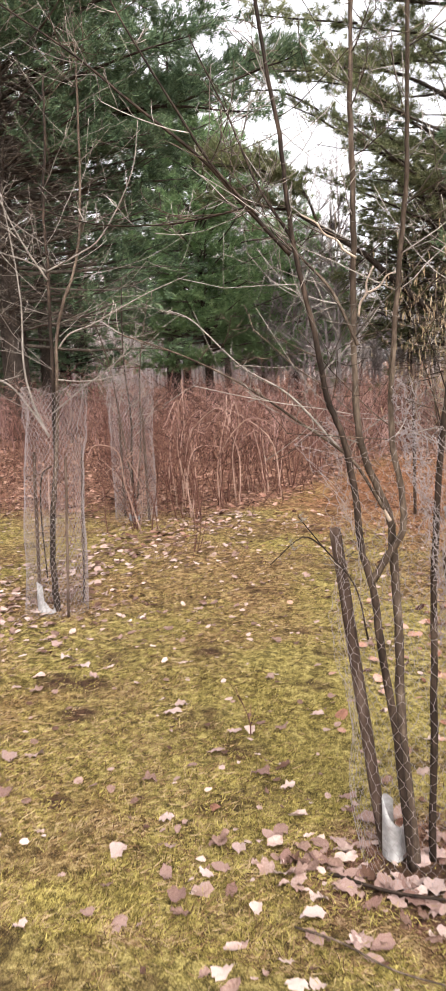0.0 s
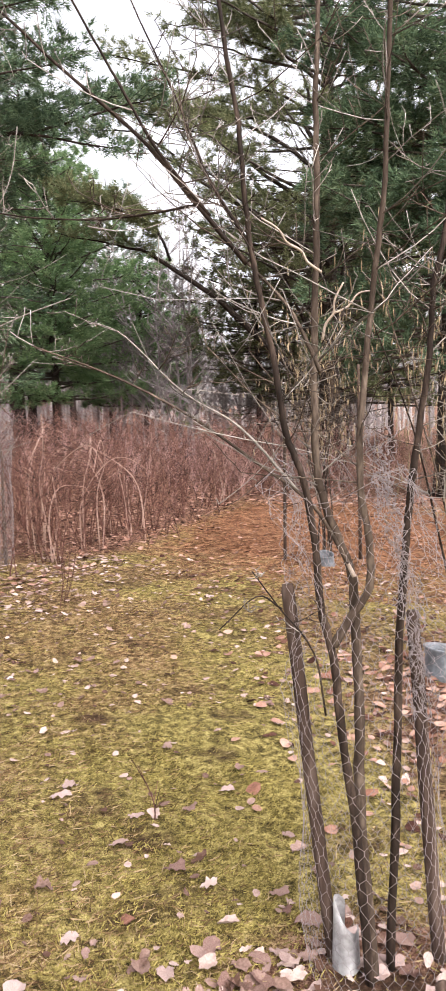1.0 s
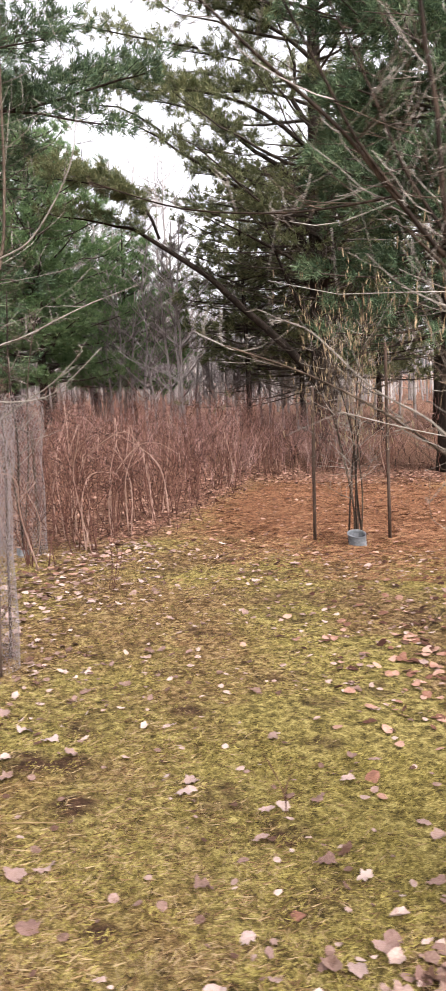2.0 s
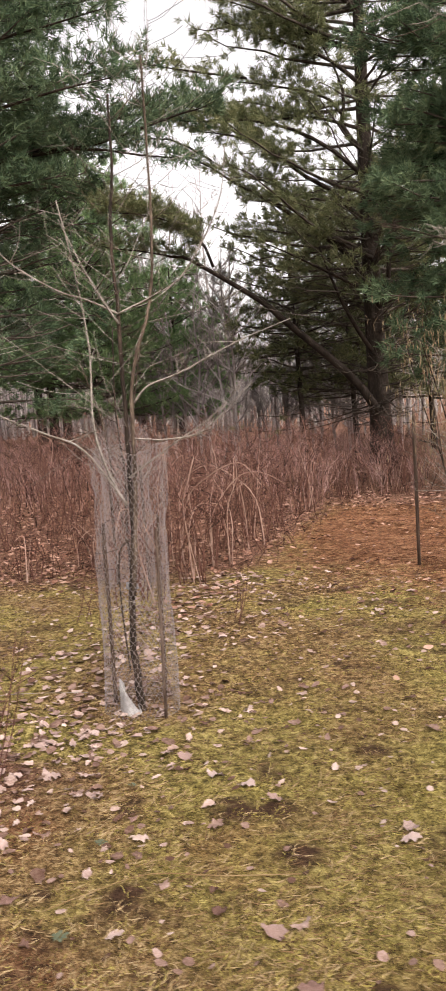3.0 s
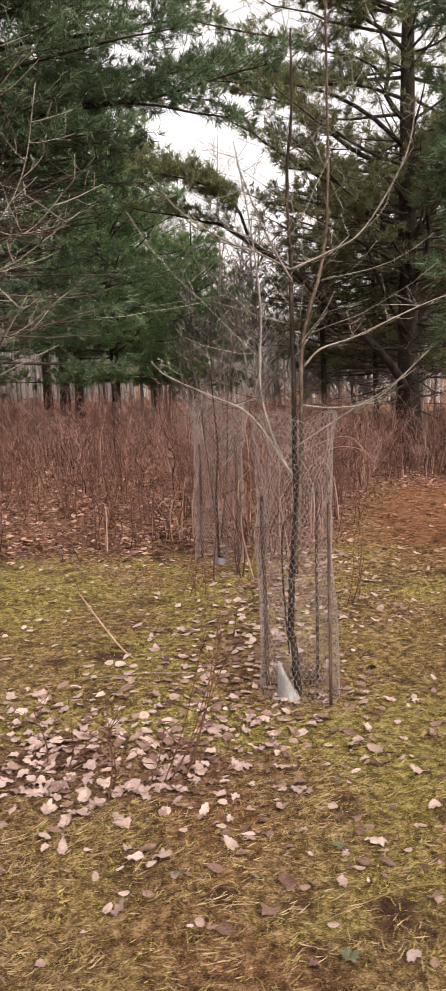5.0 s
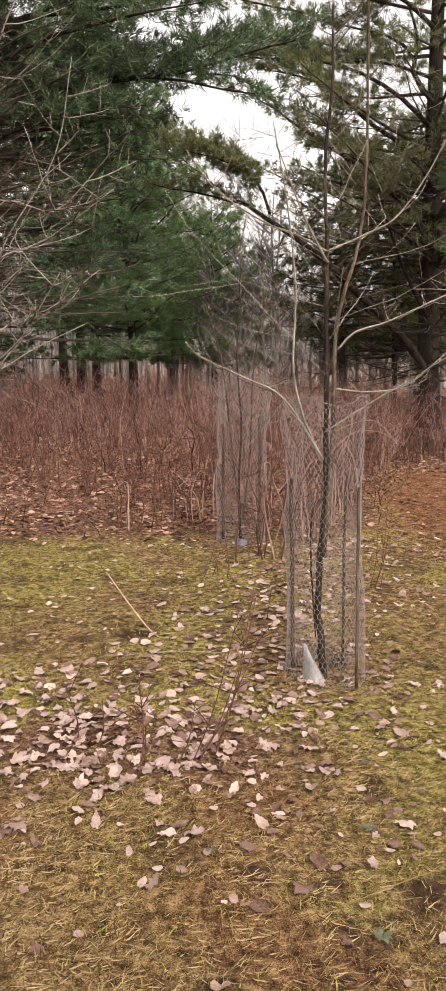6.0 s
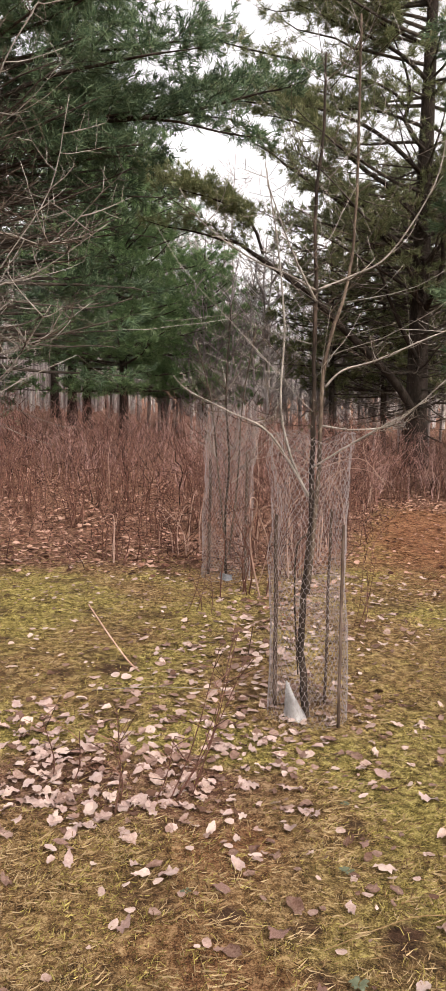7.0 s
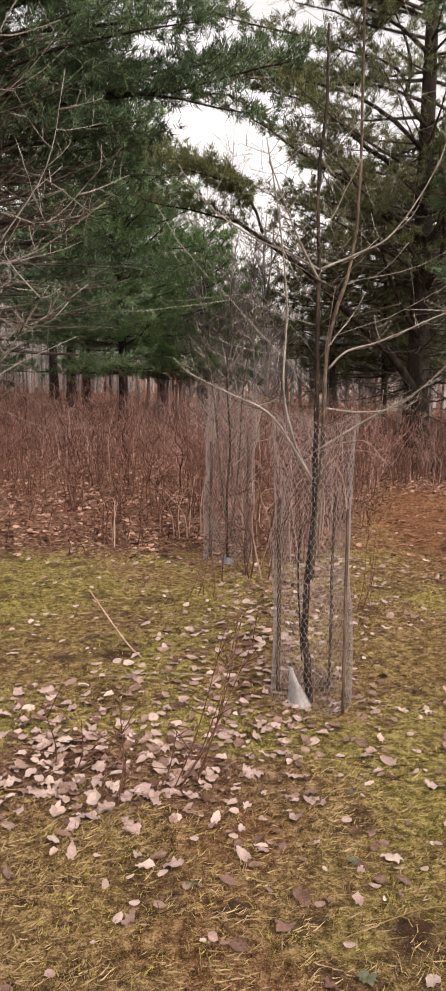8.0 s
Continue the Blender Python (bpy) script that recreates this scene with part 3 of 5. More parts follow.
wire_cage("wire_cage", (0.13, 3.82), (0.15, 4.04), 0.195, 1.40, 0.17,
          [((-0.02, 3.9), (-0.02, 4.02), 0.97, 0.0105), ((0.27, 3.66), (0.29, 3.79), 0.96, 0.008), ((0.24, 3.99), (0.27, 4.12), 1.0, 0.008)],
          "upright galvanised netting cage on thin stakes round a young tree", 4, 0.00085, 46)
cut_tube("trunk_guard", (0.075, 3.78), 0.05, 0.20, 0.02, 265, 185, "slant-cut dirty white plastic trunk guard at the trunk's foot")

C = (-0.29, 6.8)
c_lines = [stem_line([(-0.29, -0.02), (-0.3, 0.5), (-0.27, 1.0), (-0.3, 1.6), (-0.26, 2.3)], 6.8, 6.8), stem_line([(-0.27, 0.2), (-0.2, 0.8), (-0.16, 1.5), (-0.05, 2.1)], 6.8, 6.9),
           stem_line([(-0.3, 0.3), (-0.36, 0.9), (-0.42, 1.5), (-0.55, 2.0)], 6.8, 6.7)]
young_tree("caged_tree", C, [(c_lines[0], 0.013, 0.005, BARK_WET, 12, 0.45, 0.4), (c_lines[1], 0.009, 0.004, BARK_TAN, 9, 0.4, 0.4), (c_lines[2], 0.009, 0.004, BARK_TAN, 9, 0.4, 0.4)],
           0.0045, "thin bare young tree at the thicket's edge", 8)
wire_cage("wire_cage", C, (-0.27, 6.78), 0.21, 1.42, 0.2,
          [((-0.13, 6.7), (-0.12, 6.7), 1.1, 0.013), ((-0.44, 6.9), (-0.43, 6.9), 1.0, 0.013)],
          "greyish netting cage at the edge of the reddish thicket", 6, 0.001, 44)
cut_tube("trunk_guard", (-0.29, 6.72), 0.05, 0.07, 0.04, 270, 200, "low dull plastic trunk guard amid leaf litter", JUG)

# a bare tree beside the view, whose long shoots reach in
f_lines = [stem_line([(-2.05, 0.1), (-2.03, 0.9), (-1.98, 1.6), (-1.9, 2.4), (-1.75, 3.2), (-1.6, 4.0)], 4.8, 4.9),
           stem_line([(-2.0, 1.2), (-1.78, 1.9), (-1.61, 2.28), (-1.31, 2.73), (-1.19, 3.25)], 4.8, 4.8), stem_line([(-1.95, 1.9), (-1.75, 2.7), (-1.58, 3.32), (-1.38, 3.65), (-1.2, 3.9)], 4.8, 4.7),
           stem_line([(-2.0, 1.35), (-1.7, 1.75), (-1.4, 1.88), (-1.1, 2.1)], 4.8, 4.9), stem_line([(-2.0, 1.5), (-1.7, 2.1), (-1.35, 2.25), (-0.95, 2.5)], 4.8, 4.6),
           stem_line([(-2.0, 1.1), (-1.75, 1.5), (-1.5, 1.72), (-1.25, 2.05)], 4.8, 4.5), stem_line([(-1.98, 1.6), (-1.7, 2.45), (-1.35, 2.45), (-1.05, 2.75)], 4.8, 5.0)]
young_tree("bare_tree", (-2.05, 4.8), [(f_lines[0], 0.03, 0.008, BARK_TAN, 30, 0.9, 0.3)] + [(q, 0.0062, 0.002, TWIG, 9, 0.42, 0.25) for q in f_lines[1:]],
           0.0045, "bare young tree with long pale grey shoots", 11)


# ---- hazel shrubs with catkins, their stakes and plastic collars ----
def hazel(name, at, stems, height, spread, catkins, label, seed, low=0.55):
    rng = random.Random(seed)
    off = Vector((at[0], at[1], rise(*at)))
    ob = thing(name, off, label, "shrub", "hazel shrubs")
    fine, tassel = Soup(), Soup()
    ends = []
    for i in range(stems):
        w = 2 * math.pi * (i + rng.random() * 0.9) / stems
        foot = Vector((rng.gauss(0, 0.045), rng.gauss(0, 0.045), 0))
        bow = rng.uniform(1.1, 2.6)
        out = spread * rng.uniform(0.15, 1.0)
        h = height * rng.uniform(0.75, 1.0)
        line = curve_through([foot + Vector((math.cos(w) * out * k ** bow + rng.uniform(-0.03, 0.03), math.sin(w) * out * k ** bow, h * k - 0.03 * (k == 0))) for k in (0, 0.2, 0.45, 0.7, 1.0)], 4)
        s = Soup()
        r = rng.uniform(0.007, 0.012)
        s.tube(line, taper(len(line), r, 0.003), 6)
        s.link("stem", BARK_TAN if i % 2 else BARK_WET, ob)
        dress(fine, line, rng, 0.3, 9, 0.5, 0.0038)
        for p in line[int(len(line) * low):]:
            ends.append(p)
    tagged(fine.link("twigs", TWIG, ob), kind="stuff")
    for _ in range(catkins):
        p = rng.choice(ends) + Vector((rng.gauss(0, 0.2), rng.gauss(0, 0.2), rng.gauss(0, 0.16)))
        n = rng.uniform(0.035, 0.075)
        q = p + Vector((rng.uniform(-0.012, 0.012), rng.uniform(-0.012, 0.012), -n))
        tassel.tube([p, p * 0.7 + q * 0.3, p * 0.3 + q * 0.7, q], [0.0012, 0.0034, 0.0036, 0.0012], 4, False)
        fine_top = p + Vector((rng.uniform(-0.04, 0.04), rng.uniform(-0.04, 0.04), rng.uniform(0.02, 0.07)))
        tassel.tube([fine_top, p], [0.0014, 0.001], 3, False)
    tagged(tassel.link("catkins", CATKIN, ob, "hanging dry tan catkins"), kind="stuff")
    return ob


def collar(name, at, radius, height, squash, turn, label, seed, tip=(0, 0)):
    """A cut-down plastic drum round a shrub's foot: wall, ribs, rolled rim and a dent."""
    bm = bmesh.new()
    n = 28
    prof = [(1.0, 0), (1.02, 0.04), (1.0, 0.12), (1.04, 0.3), (1.0, 0.36), (1.03, 0.6), (1.0, 0.68), (1.05, 0.9), (1.09, 0.97), (1.08, 1.0), (1.0, 1.0), (0.96, 0.9), (0.94, 0.5), (0.94, 0.02)]
    rows = []
    for f, k in prof:
        row = []
        for i in range(n):
            w = 2 * math.pi * i / n
            dent = 1 - 0.13 * max(0, math.cos(w - 4.0)) ** 3 * k + 0.04 * noise.noise(Vector((math.cos(w) * 2, math.sin(w) * 2, k * 3 + seed)))
            slant = 1 + 0.14 * math.cos(w - 2.6) * k
            row.append(bm.verts.new((radius * f * dent * math.cos(w), radius * f * dent * squash * math.sin(w), height * k * slant)))
        rows.append(row)
    for a, b in zip(rows, rows[1:]):
        for i in range(n):
            bm.faces.new((a[i], a[(i + 1) % n], b[(i + 1) % n], b[i]))
    bmesh.ops.recalc_face_normals(bm, faces=bm.faces)
    ob = part(name, bm, JUG)
    ob.matrix_world = pose(at[0], at[1], rise(*at) - 0.006 - 0.008 * (tip != (0, 0)), tip[0], tip[1], turn)
    return tagged(ob, label, "plastic collar", "plastic collars")


hazel("hazel_shrub", (2.78, 7.32), 7, 2.5, 0.7, 520, "many-stemmed bare hazel hung with tan catkins", 21)
collar("plastic_collar", (2.77, 7.2), 0.085, 0.14, 0.9, 20, "dented blue-grey plastic collar round a hazel's foot", 1, (12, -13))
hazel("hazel_shrub", (3.28, 4.25), 8, 2.6, 0.8, 560, "bare hazel with hanging tan catkins beside a pale collar", 22, 0.6)
collar("plastic_collar", (3.13, 4.06), 0.135, 0.17, 1.0, 60, "pale blue-grey plastic collar standing in brown leaves", 2)


def lone_stake(at, top, height, r, label):
    s = Soup()
    z = rise(*at)
    s.tube([(at[0] + (top[0] - at[0]) * k, at[1] + (top[1] - at[1]) * k, z - 0.05 + (height + 0.05) * k) for k in (0, 0.3, 0.6, 0.97, 1)], [r, r, r * 0.97, r * 0.95, r * 0.7], 7)
    return tagged(s.link("stake", POST), label, "stake", "stakes by the hazel")


lone_stake((2.40, 7.52), (2.42, 7.5), 1.5, 0.017, "thin dark wooden stake set in pine needles")
lone_stake((3.14, 7.5), (3.13, 7.5), 1.9, 0.017, "tall thin dark stake beside the hazel")


# ---- pines ----
def needle_tufts(pos, way, count, length, width, rs):
    """Needles that splay from each shoot's end, as an array of triangles."""
    n = len(pos)
    d = unit(np.repeat(way, count, 0) + rs.normal(0, 0.62, (n * count, 3)))
    base = np.repeat(pos, count, 0) + rs.normal(0, 0.025, (n * count, 3))
    ln = length * rs.uniform(0.65, 1.15, (n * count, 1))
    side = unit(np.cross(d, rs.normal(0, 1, (n * count, 3)))) * width / 2
    tip = base + d * ln
    return np.stack([base - side, base + side, tip], 1)


def bough(wood, shoots, start, tip, sag, rs, tufts, bare, r, sub_len, gap=0.3, twig_r=0.006, thick=0.11, through_pts=None):
    """A limb from start to tip with side shoots in a flat spray. Fills tufts with (place, way)."""
    if through_pts is not None:
        start, tip = through_pts[0], through_pts[-1]
    start, tip = np.array(start, float), np.array(tip, float)
    axis_ = tip - start
    length = np.linalg.norm(axis_)
    k = max(6, int(length / 0.4))
    s = np.linspace(0, 1, k)[:, None]
    crook = np.cumsum(rs.normal(0, 0.045 * length / k ** 0.5, (k, 3)), 0) * s
    line = start + axis_ * s + np.array([0, 0, 1.0]) * (sag * length * (s * s - s)) + crook
    if through_pts is not None:
        bend = np.array([tuple(p) for p in curve_through(through_pts, 5)])
        at_ = np.linspace(0, len(bend) - 1, k)
        line = np.stack([np.interp(at_, np.arange(len(bend)), bend[:, c]) for c in range(3)], 1) + crook * 0.35
    wood.tube(line, taper(k, r, 0.008), 5)
    flat = unit(np.cross(axis_, (0, 0, 1.0)))
    ahead = unit(axis_)
    n = max(3, int(length / gap))
    for i in range(n):
        t = min(0.1 + 0.9 * (i + rs.rand()) / n, 0.999)
        a0 = int(t * (k - 1))
        p = line[a0] + (line[min(a0 + 1, k - 1)] - line[a0]) * (t * (k - 1) - a0)
        sign = 1 if i % 2 else -1
        ll = sub_len * (0.55 + 0.9 * rs.rand()) * (1.15 - 0.7 * t)
        d = unit(ahead * rs.uniform(0.3, 1.0) + sign * flat * rs.uniform(0.3, 1.1) + np.array([0, 0, 1.0]) * rs.uniform(-0.2, 0.42))
        q = p + d * ll
        mid = (p + q) / 2 + rs.normal(0, 0.07 * ll, 3)
        shoots.tube([p, mid, q], [twig_r, twig_r * 0.7, twig_r * 0.35], 3, False)
        if t < bare * rs.uniform(0.75, 1.15):
            for _ in range(4):
                a = p + (q - p) * rs.uniform(0.2, 1)
                shoots.tube([a, a + unit(d + rs.normal(0, 0.8, 3)) * ll * rs.uniform(0.15, 0.6)], [twig_r * 0.5, twig_r * 0.25], 3, False)
            continue
        m = max(2, int(ll / thick))
        for j in range(m):
            u = 0.15 + 0.85 * (j + rs.rand()) / m
            a = p + (q - p) * u
            e = unit(d + rs.normal(0, 0.6, 3) + np.array([0, 0, 0.3]))
            b = a + e * rs.uniform(0.03, 0.24)
            tufts.append((*b, *e))
    if bare < 1:
        for _ in range(4):
            tufts.append((*(line[-1] + rs.normal(0, 0.06, 3)), *unit(ahead + rs.normal(0, 0.3, 3) + np.array([0, 0, 0.3]))))


def pine(name, at, height, girth, limbs, label, seed, material, count=24, nlen=0.18, nwid=0.015, group="pines round the clearing", sub=0.8, gap=0.24, thick=0.11, single=True, led=()):
    """A pine: tapered trunk, limbs with flat sprays of shoots, and needles. limbs: (z, angle, length, climb, sag, bare share)."""
    rs = np.random.RandomState(seed)
    z0 = rise(*at)
    ob = thing(name, (at[0], at[1], z0), label, "pine tree", group)
    s = Soup()
    hs = np.linspace(0, 1, 14)
    s.tube([(0.04 * math.sin(5 * h + seed), 0.04 * math.cos(4 * h), -0.1 + h * (height + 0.1)) for h in hs],
           [girth * ((1 - h) ** 0.8 + 0.05) * (1.25 if h == 0 else 1) for h in hs], 12)
    s.link("trunk", PINE_BARK, ob, "dark furrowed trunk")
    shoots, tufts, wood = Soup(), [], Soup()
    for z, ang, ln, climb, sag, bare in limbs:
        w = radians(ang)
        tip = np.array([ln * math.cos(w), ln * math.sin(w), z + ln * climb])
        dead = bare > 1
        bough(wood, shoots, (0, 0, z), tip, sag, rs, tufts, bare, (0.010 + 0.005 * ln) if dead else min(0.016 + 0.009 * ln, girth * 0.45), sub * min(1.0, 0.35 + ln / 5), gap, 0.006, thick)
        if single:
            wood.link("limb", PINE_TWIG, ob, "bare dead limb" if dead else "")
            wood = Soup()
    for pts, bare, r, sub_, gap_, thick_ in led:
        # limbs whose course shows against the sky
        local = [Vector(p) - Vector((at[0], at[1], z0)) for p in pts]
        bough(wood, shoots, None, None, 0, rs, tufts, bare, r, sub_, gap_, 0.007, thick_, local)
        wood.link("limb", PINE_BARK, ob, "long dark climbing limb")
        wood = Soup()
    if not single:
        tagged(wood.link("limbs", PINE_TWIG, ob), kind="stuff")
    tagged(shoots.link("shoots", PINE_TWIG, ob, "fine dark shoots and dead twigs"), kind="stuff")
    if tufts:
        a = np.array(tufts)
        me = triangles("crown", needle_tufts(a[:, :3], a[:, 3:], count, nlen, nwid, rs))
        tagged(link_mesh("crown", me, material, ob, "sprays of long soft needles"), kind="stuff")
    return ob


def whorls(rs, z0, z1, step, reach, top_reach, bare0=0.4, bare1=0.15, per=4, climb0=-0.05, climb1=0.5, sag=0.1):
    out = []
    z = z0
    turn = rs.rand() * 360
    while z < z1:
        k = (z - z0) / (z1 - z0)
        for i in range(per):
            out.append((z + rs.uniform(-0.2, 0.2), turn + 360 * i / per + rs.uniform(-22, 22), (reach + (top_reach - reach) * k ** 1.3) * rs.uniform(0.7, 1.1),
                        climb0 + (climb1 - climb0) * k + rs.uniform(-0.08, 0.08), sag * rs.uniform(0.4, 1.4), bare0 + (bare1 - bare0) * k))
        turn += 47
        z += step * rs.uniform(0.8, 1.2)
    return out


def scattered(rs, n, z0, z1, reach0, reach1, bare, climb0, climb1, lo=0, hi=360):
    """Limbs at no set order."""
    return [(rs.uniform(z0, z1), rs.uniform(lo, hi), rs.uniform(reach0, reach1), rs.uniform(climb0, climb1), rs.uniform(0, 0.25), bare) for _ in range(n)]


pr = np.random.RandomState(31)
# the great pine across the clearing: long climbing limbs to the west, dead twigs below
great = [(9.5, 190, 3.6, 0.3, 0.15, 0.2), (10.5, 176, 3.4, 0.4, 0.15, 0.2), (11.5, 195, 3.4, 0.5, 0.1, 0.2), (5.2, 222, 4.2, 0.35, 0.2, 0.4), (6.6, 215, 4.0, 0.3, 0.2, 0.35)]
great += scattered(pr, 10, 6.0, 10.0, 2.0, 3.4, 0.35, -0.05, 0.35, 215, 400) + scattered(pr, 34, 3.4, 9.0, 2.4, 4.6, 0.25, 0.0, 0.35, 15, 165)
great += scattered(pr, 5, 10.0, 12.5, 3.0, 4.6, 0.3, 0.05, 0.3, 165, 225) + scattered(pr, 8, 5.0, 10.0, 2.0, 3.2, 0.4, -0.1, 0.3, 225, 320)
great += scattered(pr, 26, 8.0, 15.0, 1.4, 3.4, 0.2, 0.1, 0.6)
great += scattered(pr, 75, 1.2, 7.5, 1.0, 3.6, 1.2, -0.15, 0.6) + scattered(pr, 34, 0.8, 5.0, 0.8, 2.6, 1.2, -0.3, 0.35, 150, 330)
great += scattered(pr, 6, 3.2, 6.0, 1.6, 3.0, 0.5, -0.05, 0.4, 160, 330)
great_led = [
    ([(4.35, 20.4, 4.0), (4.17, 20.2, 4.3), (3.6, 20.1, 5.04), (2.72, 20.1, 5.75), (2.1, 20.1, 6.3), (1.2, 20.1, 6.85), (0.62, 20.1, 7.35), (-0.28, 20.1, 7.8)], 0.68, 0.10, 0.6, 0.14, 0.08),
    ([(4.35, 20.4, 4.7), (4.16, 20.0, 4.85), (3.29, 20.0, 5.3), (2.6, 19.9, 5.95), (2.03, 19.9, 6.25), (1.3, 19.9, 6.4)], 0.4, 0.07, 0.8, 0.13, 0.08),
    ([(4.4, 20.4, 5.3), (4.06, 20.0, 5.67), (3.4, 20.0, 6.38), (2.63, 20.0, 6.9), (2.1, 20.0, 7.5), (1.5, 20.0, 7.95), (0.6, 20.0, 8.6)], 0.45, 0.08, 0.75, 0.13, 0.075),
    ([(2.66, 20.0, 6.95), (2.2, 19.9, 7.25), (1.69, 19.9, 7.62), (0.85, 19.9, 7.85), (0.3, 19.8, 7.9)], 0.2, 0.045, 0.75, 0.11, 0.07),
    ([(4.42, 20.4, 7.2), (3.8, 20.4, 7.92), (3.89, 20.4, 8.57), (3.71, 20.4, 9.31), (3.02, 20.4, 10.5)], 0.75, 0.075, 0.5, 0.3, 0.13),
    ([(3.85, 20.4, 8.2), (3.4, 20.3, 8.7), (2.6, 20.2, 8.9), (1.9, 20.2, 9.1), (1.2, 20.1, 9.2)], 0.2, 0.04, 0.75, 0.11, 0.07),
    ([(4.4, 20.4, 8.8), (3.5, 20.2, 9.5), (2.4, 20.0, 9.9), (1.2, 19.9, 10.3)], 0.25, 0.06, 0.85, 0.12, 0.075),
    ([(4.35, 20.4, 0.9), (3.6, 20.0, 2.0), (2.1, 20.0, 3.45), (1.5, 20.0, 4.05), (0.34, 20.0, 4.83), (-0.3, 20.0, 5.27), (-1.04, 20.0, 5.5), (-2.36, 20.0, 5.85)], 0.76, 0.12, 0.75, 0.13, 0.08),
    ([(0.45, 19.95, 4.85), (0.15, 19.8, 5.6), (-0.45, 19.6, 6.0), (-1.3, 19.5, 6.35), (-2.3, 19.5, 6.7)], 0.12, 0.04, 0.7, 0.09, 0.055),
    ([(0.2, 19.9, 5.5), (-0.2, 19.5, 5.8), (-1.0, 19.2, 6.05), (-1.9, 19.1, 6.2)], 0.15, 0.03, 0.6, 0.09, 0.055),
    ([(4.3, 20.4, 2.4), (3.6, 19.8, 3.4), (3.1, 19.5, 4.5), (2.9, 19.4, 5.4)], 0.6, 0.07, 0.8, 0.2, 0.1),
    ([(4.4, 20.4, 3.6), (4.6, 19.6, 4.4), (4.5, 19.2, 5.6), (4.7, 19.0, 6.6)], 0.5, 0.08, 0.8, 0.2, 0.1),
    ([(4.3, 20.3, 3.8), (3.7, 19.6, 4.1), (2.6, 19.2, 4.6), (1.6, 19.0, 5.0)], 0.55, 0.06, 0.7, 0.2, 0.11),
    ([(4.4, 20.4, 6.6), (3.4, 20.0, 7.4), (2.4, 19.9, 7.95), (1.4, 19.8, 8.2), (0.4, 19.7, 8.25), (-0.4, 19.6, 8.35)], 0.3, 0.06, 0.8, 0.12, 0.075),
    ([(4.4, 20.4, 7.8), (3.2, 20.6, 8.3), (2.0, 20.8, 8.4), (1.0, 20.8, 8.55)], 0.2, 0.05, 0.85, 0.12, 0.075),
    ([(4.45, 20.4, 9.6), (3.4, 20.1, 9.9), (2.2, 19.9, 10.4), (0.9, 19.8, 10.9)], 0.2, 0.05, 0.9, 0.12, 0.075),
    ([(3.3, 20.0, 5.4), (2.6, 20.3, 6.3), (2.1, 20.4, 6.75), (1.5, 20.5, 7.0), (1.0, 20.5, 7.1)], 0.3, 0.04, 0.6, 0.12, 0.08),
    ([(4.35, 20.4, 10.6), (3.2, 20.1, 11.2), (2.0, 19.9, 11.6), (0.8, 19.8, 11.9)], 0.2, 0.05, 0.9, 0.13, 0.08),
    ([(0.9, 20.0, 8.4), (-0.2, 19.9, 8.5), (-1.3, 19.8, 8.4)], 0.15, 0.03, 0.6, 0.14, 0.085),
    ([(0.62, 20.1, 7.35), (-0.2, 20.0, 7.85), (-0.9, 20.0, 7.95), (-1.5, 19.9, 7.9)], 0.4, 0.03, 0.55, 0.14, 0.085),
    ([(1.6, 20.1, 9.15), (0.2, 20.0, 9.4), (-0.9, 19.9, 9.6)], 0.15, 0.03, 0.65, 0.14, 0.085)]
pine("pine_tree", (4.35, 20.5), 16.5, 0.27, great, "tall pine with long bare climbing limbs and dead lower twigs", 41, NEEDLE_OLIVE, 20, 0.19, 0.017, gap=0.26, led=great_led)

# the dark pine east of the hazels
dark = whorls(pr, 2.6, 6.0, 0.4, 2.2, 2.4, 0.35, 0.2, 7, -0.05, 0.15, 0.16) + whorls(pr, 6.0, 12.0, 0.5, 2.6, 1.6, 0.25, 0.15, 6, 0.1, 0.4, 0.16)
dark += scattered(pr, 34, 4.0, 8.8, 1.6, 2.4, 0.3, -0.1, 0.2, 140, 290)
pine("pine_tree", (5.6, 13.6), 14.0, 0.22, dark, "dense dark green pine with drooping needle sprays", 43, NEEDLE, 19, 0.175, 0.018, thick=0.068)
# the pine west of the clearing, its lower limbs bare inside
west = whorls(pr, 2.0, 5.2, 0.38, 3.5, 3.5, 0.5, 0.4, 7, 0.0, 0.12, 0.12) + scattered(pr, 40, 1.9, 6.0, 1.5, 3.4, 1.2, -0.15, 0.3)
west += whorls(pr, 5.2, 12.0, 0.46, 3.9, 2.4, 0.35, 0.15, 7, 0.1, 0.4, 0.15)
west += scattered(pr, 14, 4.6, 8.6, 2.4, 3.3, 0.3, 0.02, 0.25, -45, 25) + scattered(pr, 8, 8.0, 11.0, 4.0, 5.6, 0.25, 0.05, 0.3, -50, 35)
west += scattered(pr, 9, 5.2, 6.6, 2.4, 3.3, 0.3, 0.08, 0.22, -12, 28)
west += scattered(pr, 34, 1.9, 6.6, 1.8, 3.4, 1.2, -0.15, 0.35, -80, 25)
